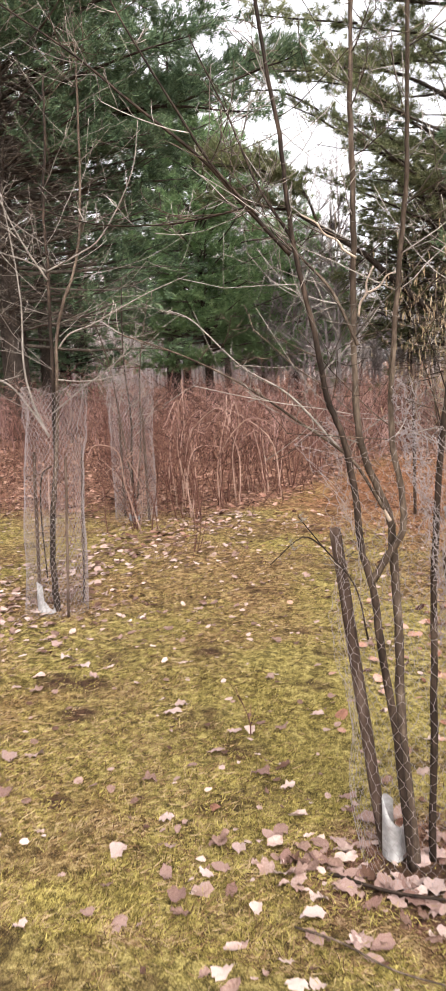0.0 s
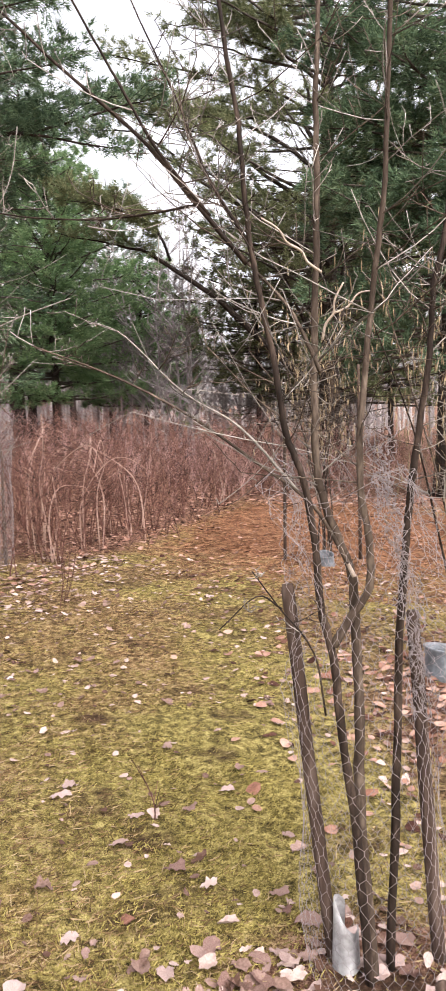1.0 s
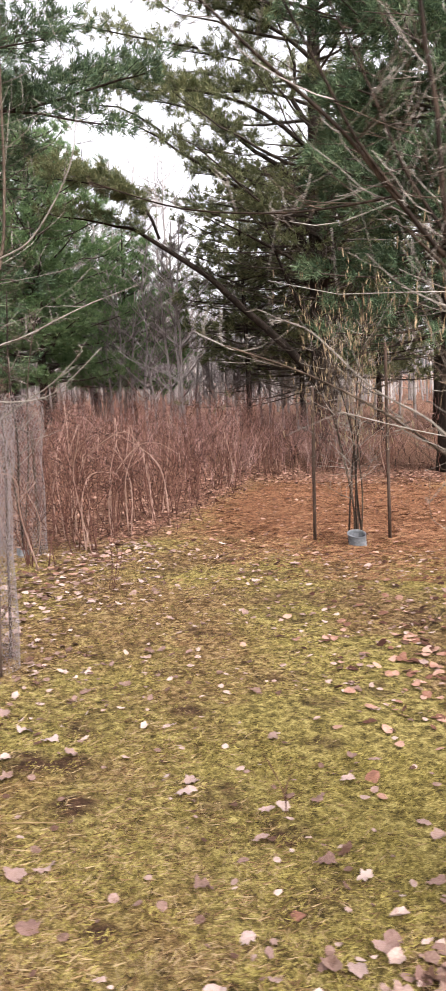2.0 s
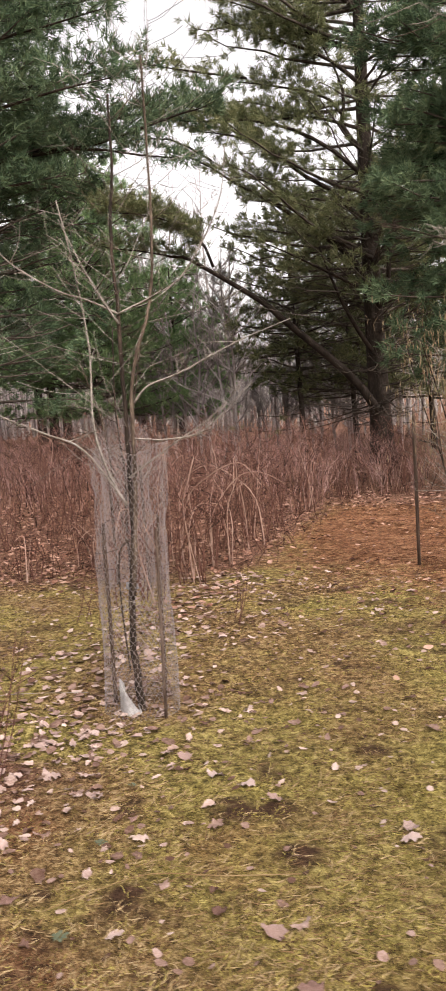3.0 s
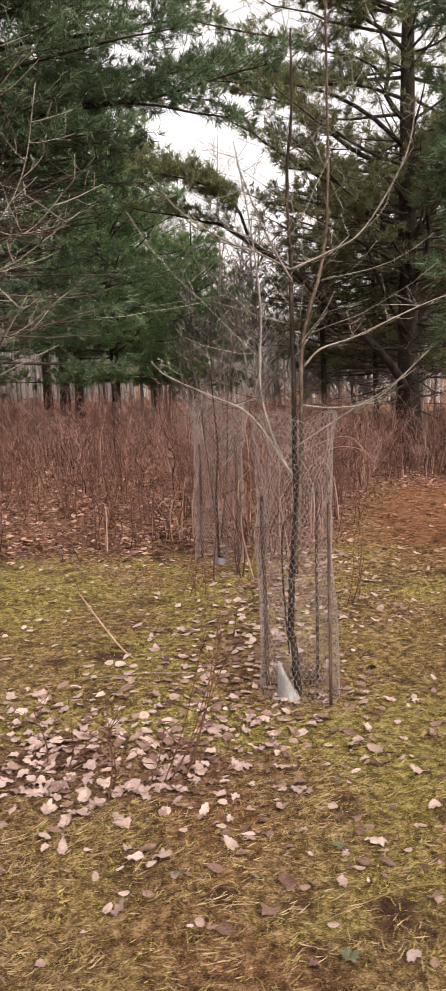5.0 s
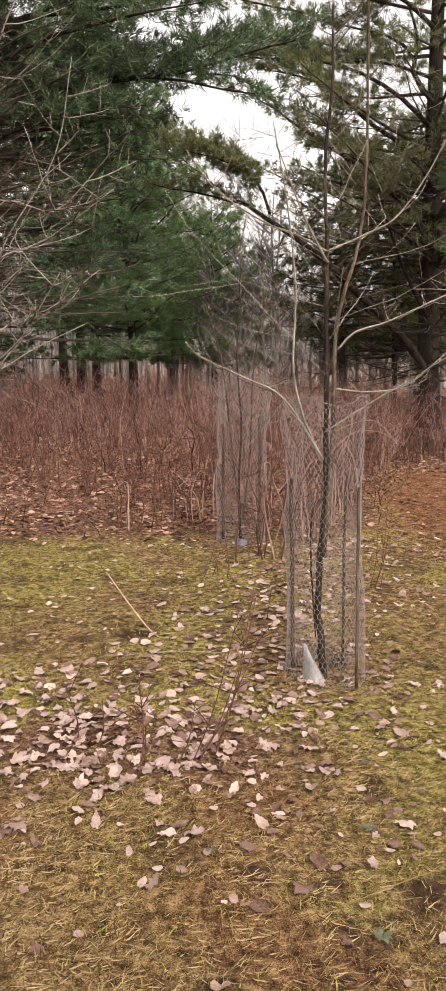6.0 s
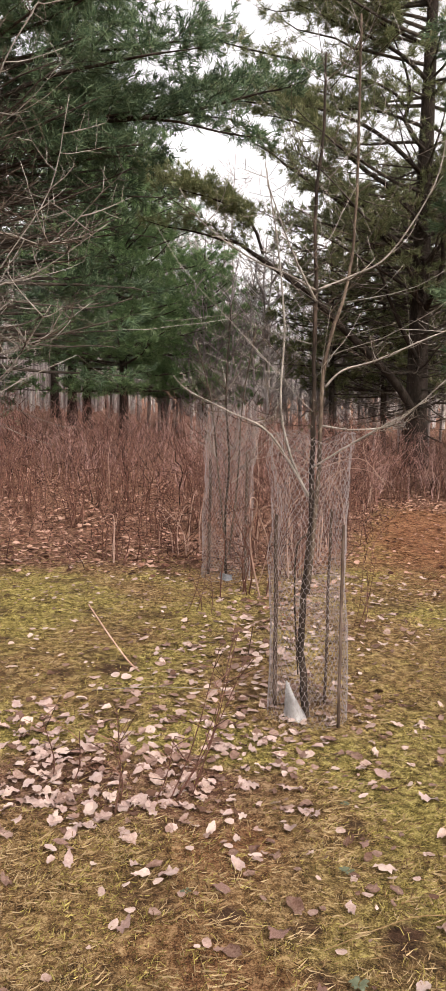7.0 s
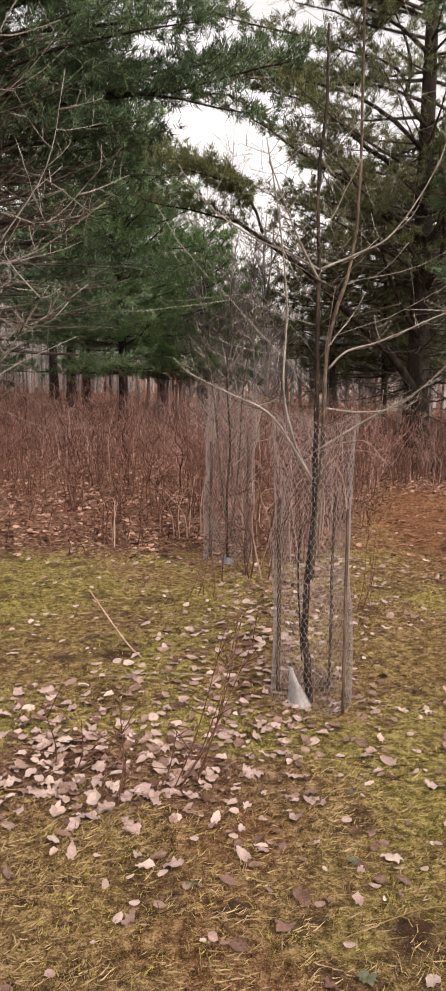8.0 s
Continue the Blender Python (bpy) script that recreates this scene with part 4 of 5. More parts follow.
# its shaded side towards the clearing has lost its needles
west = [(z, a, ln, c, g, 1.2 if z < 6.2 and 205 < a % 360 < 322 else b) for z, a, ln, c, g, b in west]
west_led = [
    ([(-5.0, 14.2, 6.5), (-3.6, 14.0, 6.94), (-2.6, 14.0, 7.06), (-1.5, 14.0, 7.2), (-0.55, 14.0, 7.3)], 0.25, 0.055, 0.95, 0.127, 0.083),
    ([(-5.0, 14.2, 5.3), (-3.7, 14.0, 5.8), (-2.14, 14.0, 6.0), (-1.22, 14.0, 6.1), (0.0, 14.0, 6.45), (0.45, 14.0, 6.55)], 0.3, 0.055, 0.95, 0.127, 0.083),
    ([(-2.34, 14.0, 6.05), (-1.3, 13.9, 5.98), (-0.31, 13.9, 5.8), (0.3, 13.9, 5.72)], 0.15, 0.03, 0.55, 0.13, 0.08),
    ([(-5.0, 14.2, 7.4), (-3.4, 13.9, 7.9), (-1.8, 13.8, 8.1), (-0.2, 13.8, 8.3), (0.6, 13.8, 8.35)], 0.2, 0.05, 0.95, 0.127, 0.083),
    ([(-5.0, 14.2, 5.9), (-3.4, 13.4, 6.4), (-2.0, 12.9, 6.6), (-0.9, 12.7, 6.75)], 0.25, 0.05, 0.95, 0.127, 0.083),
    ([(-5.0, 14.2, 8.2), (-3.2, 14.5, 8.9), (-1.4, 14.6, 9.3), (0.3, 14.6, 9.5)], 0.2, 0.05, 1.0, 0.127, 0.083),
    ([(-5.0, 14.2, 5.7), (-3.6, 14.8, 6.3), (-2.2, 15.2, 6.6), (-0.8, 15.4, 6.9), (0.1, 15.4, 7.0)], 0.25, 0.05, 0.95, 0.127, 0.083),
    ([(-5.0, 14.2, 6.9), (-3.5, 13.5, 7.4), (-2.2, 13.2, 7.6), (-0.9, 13.1, 7.8)], 0.25, 0.05, 0.95, 0.127, 0.083),
    ([(-5.0, 14.2, 4.9), (-3.7, 13.6, 5.2), (-2.6, 13.3, 5.35), (-1.7, 13.2, 5.4)], 0.3, 0.045, 0.85, 0.12, 0.08),
    ([(-5.0, 14.2, 9.0), (-3.4, 13.7, 9.8), (-1.6, 13.5, 10.2), (0.0, 13.5, 10.4)], 0.2, 0.05, 1.0, 0.127, 0.083)]
pine("pine_tree", (-5.0, 14.2), 16.0, 0.26, west, "large dark pine with sweeping green boughs and bare inner limbs", 44, NEEDLE, 19, 0.175, 0.0165, thick=0.082, led=west_led)
# low young pines that close the shade behind it
low = whorls(pr, 0.5, 4.6, 0.4, 2.1, 0.6, 0.15, 0.1, 7, 0.0, 0.4, 0.1)
low_pine = pine("pine_tree", (-10.2, 23.5), 5.4, 0.09, low, "low young pine in the shade of taller ones", 48, NEEDLE, 10, 0.22, 0.035, thick=0.15, single=False)
for qx, qy, qs, qt in ((-12.6, 24.5, 1.05, 70), (-8.3, 25.0, 0.85, 190), (-14.8, 27.0, 1.2, 300), (-9.4, 20.5, 1.1, 20), (-11.6, 20.0, 1.3, 110)):
    copy_thing(low_pine, pose(qx, qy, rise(qx, qy), 0, 0, qt) @ Matrix.Scale(qs, 4))
# the smaller bright pine behind
small = whorls(pr, 1.6, 8.4, 0.42, 3.4, 1.0, 0.2, 0.1, 7, 0.05, 0.5, 0.12)
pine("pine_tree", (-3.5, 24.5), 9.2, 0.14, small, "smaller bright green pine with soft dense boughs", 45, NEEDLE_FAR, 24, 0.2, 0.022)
small = whorls(pr, 1.4, 6.0, 0.42, 2.5, 0.8, 0.2, 0.1, 7, 0.05, 0.5, 0.12)
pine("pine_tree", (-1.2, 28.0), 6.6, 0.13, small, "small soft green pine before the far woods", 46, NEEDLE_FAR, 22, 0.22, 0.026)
# olive pines beyond the great one, thin and twiggy
for px, py, ph, pw, ps, z0_ in ((2.6, 24.0, 7.7, 2.5, 51, 2.6), (4.3, 25.0, 8.2, 2.9, 52, 1.9), (6.8, 25.5, 9.0, 3.0, 53, 1.7)):
    thin = whorls(pr, z0_, ph - 0.5, 0.48, pw, 1.3, 0.3, 0.1, 6, 0.05, 0.4, 0.12) + scattered(pr, 22, 0.8, ph * 0.6, 0.8, pw, 1.2, -0.1, 0.4)
    olive = pine("pine_tree", (px, py), ph, 0.09, thin, "olive-green pine with many dead twigs", ps, NEEDLE_OLIVE, 14, 0.22, 0.030, thick=0.14)
    if ps == 53:
        for qx, qy, qs, qt in ((6.2, 31.0, 1.15, 310),):
            copy_thing(olive, pose(qx, qy, rise(qx, qy), 0, 0, qt) @ Matrix.Scale(qs, 4))
# rearmost pines, their needle colour paled to stand in for haze
for px, py, ph, pw, ps in ((-3.0, 33.0, 10.4, 2.6, 54), (-5.4, 29.5, 13.5, 3.2, 55)):
    thin = whorls(pr, 2.5, ph - 0.8, 0.6, pw, 0.8, 0.3, 0.15, 6, 0.05, 0.5, 0.12)
    pine("pine_tree", (px, py), ph, 0.16, thin, "grey-green pine behind the smaller ones, its needles paled for haze", ps, NEEDLE_HAZE, 14, 0.24, 0.032, thick=0.16)
# the plantation behind: tall trunks with high crowns, one built and then copied
tall = whorls(pr, 3.6, 14.0, 0.7, 3.0, 1.2, 0.3, 0.2, 5, -0.05, 0.4, 0.12)
far_pine = pine("plantation_pine", (-8.5, 27.0), 16.0, 0.19, tall, "straight plantation pine with a bare dark lower trunk", 47, NEEDLE, 8, 0.32, 0.06, group="plantation pines", gap=0.46, thick=0.26, single=False)
for px, py, ps, pt in ((-12.0, 26.0, 1.05, 40), (-6.2, 31.0, 0.95, 100), (-10.6, 32.0, 1.1, 160), (-15.5, 30.0, 1.0, 220), (-13.5, 37.0, 1.05, 280), (-8.4, 38.0, 1.0, 330),
                       (-6.8, 44.0, 0.95, 190), (-9.4, 22.5, 0.95, 310), (-7.2, 20.8, 0.85, 130), (-9.6, 18.8, 0.9, 250), (10.5, 20.0, 1.0, 20), (9.0, 26.5, 1.05, 90), (13.0, 27.0, 1.1, 150), (11.5, 34.0, 1.1, 210)):
    copy_thing(far_pine, pose(px, py, rise(px, py), 0, 0, pt) @ Matrix.Scale(ps, 4))


# ---- the reddish thicket ----
def cane_into(soup, p, h, r, lean, rng, twigs):
    """A crooked stem that forks low, each fork zigzagging up with side twigs that bend up."""
    def jog(k):
        return Vector((rng.uniform(-1, 1), rng.uniform(-1, 1), rng.uniform(-0.4, 0.4))) * k * h

    w = rng.uniform(0, 2 * math.pi)
    d = Vector((math.cos(w), math.sin(w), 0)) * lean
    fh = h * rng.uniform(0.08, 0.4)
    fork = p + d * fh * 0.5 + jog(0.04) + Vector((0, 0, fh))
    soup.tube([p - Vector((0, 0, 0.03)), (p + fork) / 2 + jog(0.03), fork], [r, r * 0.9, r * 0.8], 3, False)
    for _ in range(rng.choice((1, 2, 2, 3))):
        w = rng.uniform(0, 2 * math.pi)
        up = (h - fh) * rng.uniform(0.55, 1.0)
        top = fork + (d * 0.6 + Vector((math.cos(w), math.sin(w), 0)) * rng.uniform(0.15, 0.75)) * up + Vector((0, 0, up))
        pts = [fork] + [fork + (top - fork) * k + jog(0.055) for k in (0.24, 0.48, 0.74)] + [top]
        soup.tube(pts, [r * 0.75, r * 0.66, r * 0.52, r * 0.38, r * 0.2], 3, False)
        for _ in range(twigs):
            k = rng.randrange(0, 4)
            a = pts[k] + (pts[k + 1] - pts[k]) * rng.random()
            w = rng.uniform(0, 2 * math.pi)
            ln = h * rng.uniform(0.12, 0.36)
            q = a + Vector((math.cos(w) * 0.75, math.sin(w) * 0.75, rng.uniform(0.1, 0.9))) * ln
            soup.tube([a, (a + q) / 2 + jog(0.035) - Vector((0, 0, 0.08 * ln)), q], [r * 0.45, r * 0.36, r * 0.2], 3, False)


def in_thicket(x, y):
    if y < 12.6:
        return x < brush_edge(y) - 0.05 and y + 0.25 * max(-x, 0) > 7.6
    return True


br = random.Random(17)
sparse, dense, haze, back = Soup(), Soup(), Soup(), Soup()
made_ = 0
while made_ < 340:
    x, y = br.uniform(-5.5, 1.8), br.uniform(6.2, 11)
    if in_thicket(x, y + 0.6) and br.random() < 0.3 + 0.7 * sstep(7.0, 11.0, y + 0.3 * x):
        cane_into(sparse, Vector((x, y, rise(x, y))), br.uniform(0.15, 0.6) + 0.45 * sstep(8.5, 11, y) * br.random(), br.uniform(0.0022, 0.0045), br.uniform(0.2, 1.3), br, 4)
        made_ += 1
made_ = 0
while made_ < 1350:
    x, y = br.uniform(-9, 7.5), br.uniform(10.0, 17.0)
    if br.random() < 0.1 + 0.9 * sstep(10.4, 13.2, y) and in_thicket(x, y) and (x < 3.4 + 0.3 * (y - 12) or br.random() < 0.3) and not (x > brush_edge(y) - 0.1 and y < 13):
        h = br.uniform(0.6, 1.5) * br.uniform(0.8, 1.05)
        if br.random() < 0.38:
            cane_into(dense, Vector((x, y, rise(x, y))), h * 1.05, br.uniform(0.005, 0.0105), br.uniform(0, 0.8), br, 4)
        else:
            cane_into(haze, Vector((x, y, rise(x, y))), h * 0.95, br.uniform(0.003, 0.006), br.uniform(0, 0.9), br, 5)
        made_ += 1
made_ = 0
while made_ < 760:
    x, y = br.uniform(-16, 10), br.uniform(16, 29)
    if x < 4.5 or br.random() < 0.35:
        cane_into(back, Vector((x, y, rise(x, y))), br.uniform(0.7, 1.6), br.uniform(0.005, 0.009), br.uniform(0, 0.8), br, 4)
        made_ += 1
tagged(sparse.link("sparse_brush", BRUSH), "thin reddish stems sprouting from leaf litter", "brush", kind="stuff")
tagged(dense.link("thicket", BRUSH), "dark crooked stems standing in a bare thicket", "brush", kind="stuff")
tagged(haze.link("thicket_twigs", BRUSH_PINK), "fine pinkish-red bare twigs filling the thicket", "brush", kind="stuff")
tagged(back.link("far_thicket", BRUSH_PINK), "hazy reddish thicket below the pines", "brush", kind="stuff")


def bush(at, stems, height, seed, label, arch=0.5, pale=0.4):
    """A bramble-like bush: upright dark stems and long pale canes that arch over."""
    rng = random.Random(seed)
    off = Vector((at[0], at[1], rise(*at)))
    ob = thing("bush", off, label, "bush", "bushes along the thicket's edge")
    fine = Soup()
    for _ in range(stems):
        w = rng.uniform(0, 2 * math.pi)
        h = height * rng.uniform(0.55, 1.0)
        out = Vector((math.cos(w), math.sin(w), 0)) * h * arch * rng.uniform(0.2, 1)
        bow = rng.random() < pale
        st = Vector((rng.gauss(0, 0.09), rng.gauss(0, 0.09), -0.03))
        if bow:
            pts = [st, st + out * 0.2 + Vector((0, 0, h * 0.55)), st + out * 0.6 + Vector((0, 0, h * 0.9)), st + out * 1.15 + Vector((0, 0, h * 0.97)), st + out * 1.6 + Vector((0, 0, h * 0.85))]
        else:
            pts = [st, st + out * 0.15 + Vector((0, 0, h * 0.4)), st + out * 0.4 + Vector((0, 0, h * 0.75)), st + out * 0.7 + Vector((0, 0, h * 1.05))]
        pts = pts[:1] + [q + Vector((rng.gauss(0, 0.05), rng.gauss(0, 0.05), rng.gauss(0, 0.05))) * h for q in pts[1:]]
        line = curve_through(pts, 4)
        s = Soup()
        r = rng.uniform(0.004, 0.008)
        s.tube(line, taper(len(line), r, 0.002), 5)
        s.link("stem", CANE if bow else BRUSH, ob)
        dress(fine, line, rng, 0.25, 5, 0.35 * height / 1.4, 0.003)
    tagged(fine.link("twigs", BRUSH, ob), kind="stuff")
    return ob


for bi, (bx, by, bn, bh, bl) in enumerate((
        (0.25, 6.9, 15, 1.35, "tangled bush with pale arching canes"), (0.42, 7.6, 14, 1.4, "tangled bush with pale arching canes"), (-0.75, 7.6, 12, 0.75, "low tangle of pinkish dry canes"),
        (-0.05, 6.2, 10, 1.0, "thin tangled bush with pale arching canes"), (-0.1, 7.5, 13, 1.35, "tangled bush with pale arching canes"), (0.75, 8.4, 13, 1.3, "tangled bush with pale arching canes"), (-1.3, 7.1, 9, 0.6, "low tangle of pinkish dry canes"),
        (-0.62, 8.9, 14, 1.5, "upright cluster of dark bare stems"), (0.85, 9.0, 12, 1.3, "dark bare bush beside the path"), (1.2, 10.2, 12, 1.35, "dark bare bush beside the path"),
        (1.6, 11.4, 12, 1.4, "dark bare bush at the path's end"), (-1.5, 9.9, 12, 1.4, "upright cluster of dark bare stems"), (-2.6, 9.6, 10, 1.2, "reddish bare bush in litter"),
        (2.4, 13.0, 12, 1.4, "reddish bare bush beyond the needle carpet"), (3.4, 13.6, 12, 1.5, "reddish bare bush beyond the needle carpet"), (4.4, 13.2, 10, 1.4, "bare bush below the dark pine"),
        (-0.3, 10.4, 12, 1.35, "upright cluster of dark bare stems"), (-1.1, 8.6, 9, 1.0, "thin dark bush in leaf litter"), (-2.0, 11.0, 12, 1.45, "upright cluster of dark bare stems"),
        (-3.2, 10.8, 12, 1.4, "reddish bare bush in litter"), (-1.9, 8.8, 8, 0.9, "thin dark bush in leaf litter"), (0.5, 8.4, 10, 1.2, "dark bare bush beside the path"), (0.2, 11.6, 12, 1.5, "upright cluster of dark bare stems"))):
    bush((bx, by), bn, bh, 60 + bi, bl, 0.75 if "arching" in bl else 0.45, 0.3 if "pale" in bl or "pinkish" in bl else 0.08)


# ---- bare woods far behind ----
def bare_tree(at, height, seed, label):
    rng = random.Random(seed)
    ob = thing("bare_tree", (at[0], at[1], rise(*at)), label, "tree", "bare trees behind the clearing")
    s, f = Soup(), Soup()
    line = [Vector((rng.uniform(-0.15, 0.15) * k * 2, rng.uniform(-0.1, 0.1), height * k - 0.1 * (k == 0))) for k in (0, 0.25, 0.5, 0.75, 1)]
    line = curve_through(line, 3)
    s.tube(line, taper(len(line), 0.006 * height + 0.02, 0.012), 7)
    s.link("trunk", GREYWOOD, ob)
    for _ in range(34):
        k = rng.uniform(0.18, 0.97)
        p = line[int(k * (len(line) - 1))]
        w = rng.uniform(0, 2 * math.pi)
        ln = height * rng.uniform(0.12, 0.3) * (1.2 - k * 0.7)
        q = p + Vector((math.cos(w), math.sin(w), rng.uniform(0.5, 1.4))).normalized() * ln
        m = (p + q) / 2 + Vector((rng.gauss(0, 0.05), rng.gauss(0, 0.05), -0.05)) * ln
        f.tube([p, m, q], [0.02, 0.015, 0.008], 3, False)
        for _ in range(6):
            a = p + (q - p) * rng.uniform(0.3, 1)
            b = a + Vector((rng.gauss(0, 0.6), rng.gauss(0, 0.6), rng.uniform(0.2, 1))) * ln * 0.4
            f.tube([a, b], [0.008, 0.004], 3, False)
    tagged(f.link("branches", GREYWOOD, ob), kind="stuff")
    return ob


wr = random.Random(23)
for k in range(26):
    bx, by = -3.5 + 13.5 * ((k * 0.618) % 1), 30 + 22 * ((k * 0.382 + 0.1) % 1)
    bare_tree((bx, by), wr.uniform(6.0, 9.5), 100 + k, "slim grey bare tree behind the thicket")

for k in range(24):
    bare_tree((-1.5 + 7.5 * ((k * 0.618 + 0.3) % 1), 22.5 + 7 * ((k * 0.382) % 1)), wr.uniform(3.5, 6.5), 150 + k, "thin grey-brown bare tree behind the thicket")

for k in range(9):
    bare_tree((-3.2 + 4.0 * ((k * 0.618 + 0.2) % 1), 27.5 + 9 * ((k * 0.382 + 0.3) % 1)), wr.uniform(5.0, 7.4), 180 + k, "pale slim bare tree in the gap between pines")

for k in range(10):
    bare_tree((-6.2 + 7.0 * ((k * 0.618 + 0.15) % 1), 37.0 + 8 * ((k * 0.382 + 0.2) % 1)), wr.uniform(10.5, 13.0), 210 + k, "tall slim grey bare tree behind the pines")

woods = Soup()
for k in range(2000):
    w = wr.uniform(-1.15, 1.15) if k < 1600 else wr.uniform(-0.5, -0.12)
    far = wr.uniform(48, 85)
    x, y = far * math.sin(w), far * math.cos(w)
    h = wr.uniform(3, 8) if -0.12 < w < 0.4 else wr.uniform(6, 13)
    z = rise(x, y)
    p, q = Vector((x, y, z - 0.2)), Vector((x + wr.uniform(-0.6, 0.6), y, z + h))
    woods.tube([p, (p + q) / 2 + Vector((wr.uniform(-0.2, 0.2), 0, 0)), q], [0.09, 0.06, 0.02], 3, False)
    for _ in range(5):
        a = p + (q - p) * wr.uniform(0.2, 1)
        woods.tube([a, a + Vector((wr.gauss(0, 0.9), wr.gauss(0, 0.4), wr.uniform(0.3, 1.6)))], [0.035, 0.012], 3, False)
tagged(woods.link("far_woods", GREYWOOD), "hazy grey bare woods closing the distance", "woods", kind="stuff")


# ---- fallen leaves ----
def leaf_shape(kind, rng):
    """A curled dry leaf round its midrib: points and triangles, about one unit long."""
    n = 16
    broad = (0.66, 0.52, 0.76)[kind] * rng.uniform(0.85, 1.1)
    lobes, depth, turn = (7, 0.10, 0.3) if kind == 0 else (9, 0.05, 0.0) if kind == 1 else (5, 0.12, 0.5)
    pts = []
    for i in range(n):
        w = 2 * math.pi * i / n
        r = 0.5 * (1 + depth * math.cos(lobes * w + turn)) * rng.uniform(0.86, 1.06)
        pts.append((r * math.cos(w), r * math.sin(w) * broad * (1.0 - 0.25 * math.cos(w))))
    curl, bend, wave, twist = rng.uniform(-0.7, 1.5), rng.uniform(-0.5, 0.6), rng.uniform(0.03, 0.09), rng.uniform(-1.2, 1.2)

    def lift(x, y, i=0):
        return curl * y * y + bend * x * x * 0.7 + twist * x * y + wave * math.sin(2.6 * i)

    v = [(x, y, lift(x, y, i)) for i, (x, y) in enumerate(pts)]
    inner = [(x * 0.5, y * 0.5, lift(x * 0.5, y * 0.5) - 0.01) for x, y in pts]
    t = []
    for i in range(n):
        k = (i + 1) % n
        t += [(n + i, i, k), (n + i, k, n + k), (2 * n, n + i, n + k)]
    v = v + inner + [(0, 0, -0.02)]
    # the stalk
    k = len(v)
    v += [(0.46, -0.012, 0.01), (0.46, 0.012, 0.01), (0.68, 0.0, 0.05)]
    t.append((k, k + 1, k + 2))
    return np.array(v), np.array(t)


def plain_leaf(rng):
    """A leaf for the deep litter: a bent oval of few faces."""
    n, bend, fold = 7, rng.uniform(-0.4, 0.6), rng.uniform(-0.5, 0.8)
    v = [(0.5 * math.cos(w) * rng.uniform(0.8, 1.05), 0.38 * math.sin(w) * rng.uniform(0.75, 1.1)) for w in (2 * math.pi * i / n for i in range(n))]
    v = [(x, y, bend * x * x + fold * y * y * 2) for x, y in v] + [(0, 0, -0.02)]
    return np.array(v), np.array([(n, i, (i + 1) % n) for i in range(n)])


lr = random.Random(5)
SHAPES = [leaf_shape(k % 3, lr) for k in range(9)]
PLAIN = [plain_leaf(lr) for k in range(9)]


def leaf_spot(rng):
    """A spot for a leaf on the open clearing: heaps by the trees, a scatter elsewhere."""
    u = rng.random()
    if u < 0.30:
        return rng.gauss(-0.8, 0.5), rng.gauss(3.0, 0.33)
    if u < 0.41:
        return rng.gauss(0.1, 0.42), rng.gauss(3.75, 0.3)
    if u < 0.53:
        return rng.gauss(2.2, 0.4), rng.gauss(1.38, 0.28)
    if u < 0.70:
        y = rng.uniform(3.4, 7.2)
        return brush_edge(y) - 0.1 + rng.gauss(0.0, 0.4), y
    return rng.uniform(-2.6, 4.2), rng.uniform(1.1, 7.0)


def leaf_pose(x, y, size, rng, tilt=7):
    return pose(x, y, rise(x, y) + 0.010 + 0.05 * size, rng.gauss(0, tilt), rng.gauss(0, tilt), rng.uniform(0, 360)) @ Matrix.Scale(size, 4)


leaf_meshes = []
for v, t in SHAPES:
    me = bpy.data.meshes.new("fallen_leaf")
    me.from_pydata([tuple(p) for p in v], [], [tuple(int(q) for q in f) for f in t])
    smooth(me)
    me.materials.append(LEAF)
    leaf_meshes.append(me)


def fallen_leaf(x, y, size, rng):
    ob = new("fallen_leaf", leaf_meshes[rng.randrange(9)])
    ob.matrix_world = leaf_pose(x, y, size, rng)
    return tagged(ob, "pale pinkish-tan curled dry leaf lying on moss", "leaf", "fallen leaves")


# leaves that stand out singly on the moss
for x, y in ((-0.1, 2.09), (0.27, 1.89), (-0.16, 2.54), (0.45, 3.8), (0.54, 2.97), (-0.03, 2.84), (-0.4, 2.94), (1.92, 7.6), (1.71, 5.77), (1.26, 2.42), (1.52, 2.13), (0.58, 2.01), (0.74, 1.9),
             (1.45, 1.63), (1.66, 1.33), (1.72, 2.0), (1.62, 2.89), (1.54, 1.32), (1.73, 1.49), (1.28, 2.5), (2.1, 2.23), (1.61, 6.0), (-0.27, 2.27), (0.84, 1.66), (1.72, 5.64), (0.79, 2.72)):
    fallen_leaf(x, y, lr.uniform(0.06, 0.09), lr)
for _ in range(190):
    x, y = leaf_spot(lr)
    if y > 1.0:
        fallen_leaf(x, y, lr.uniform(0.042, 0.082), lr)
for _ in range(50):
    fallen_leaf(lr.gauss(2.27, 0.2), lr.gauss(1.4, 0.14), lr.uniform(0.05, 0.088), lr)


def leaf_stuff(name, spots_, material, label, rng, shapes):
    vs, ts, k = [], [], 0
    for x, y, size in spots_:
        v, t = shapes[rng.randrange(9)]
        m = np.array(leaf_pose(x, y, size, rng, 11))
        vs.append(v @ m[:3, :3].T + m[:3, 3])
        ts.append(t + k)
        k += len(v)
    v, t = np.concatenate(vs), np.concatenate(ts)
    me = bpy.data.meshes.new(name)
    me.from_pydata(v.tolist(), [], t.tolist())
    smooth(me)
    tagged(link_mesh(name, me, material), label, "leaf litter", kind="stuff")


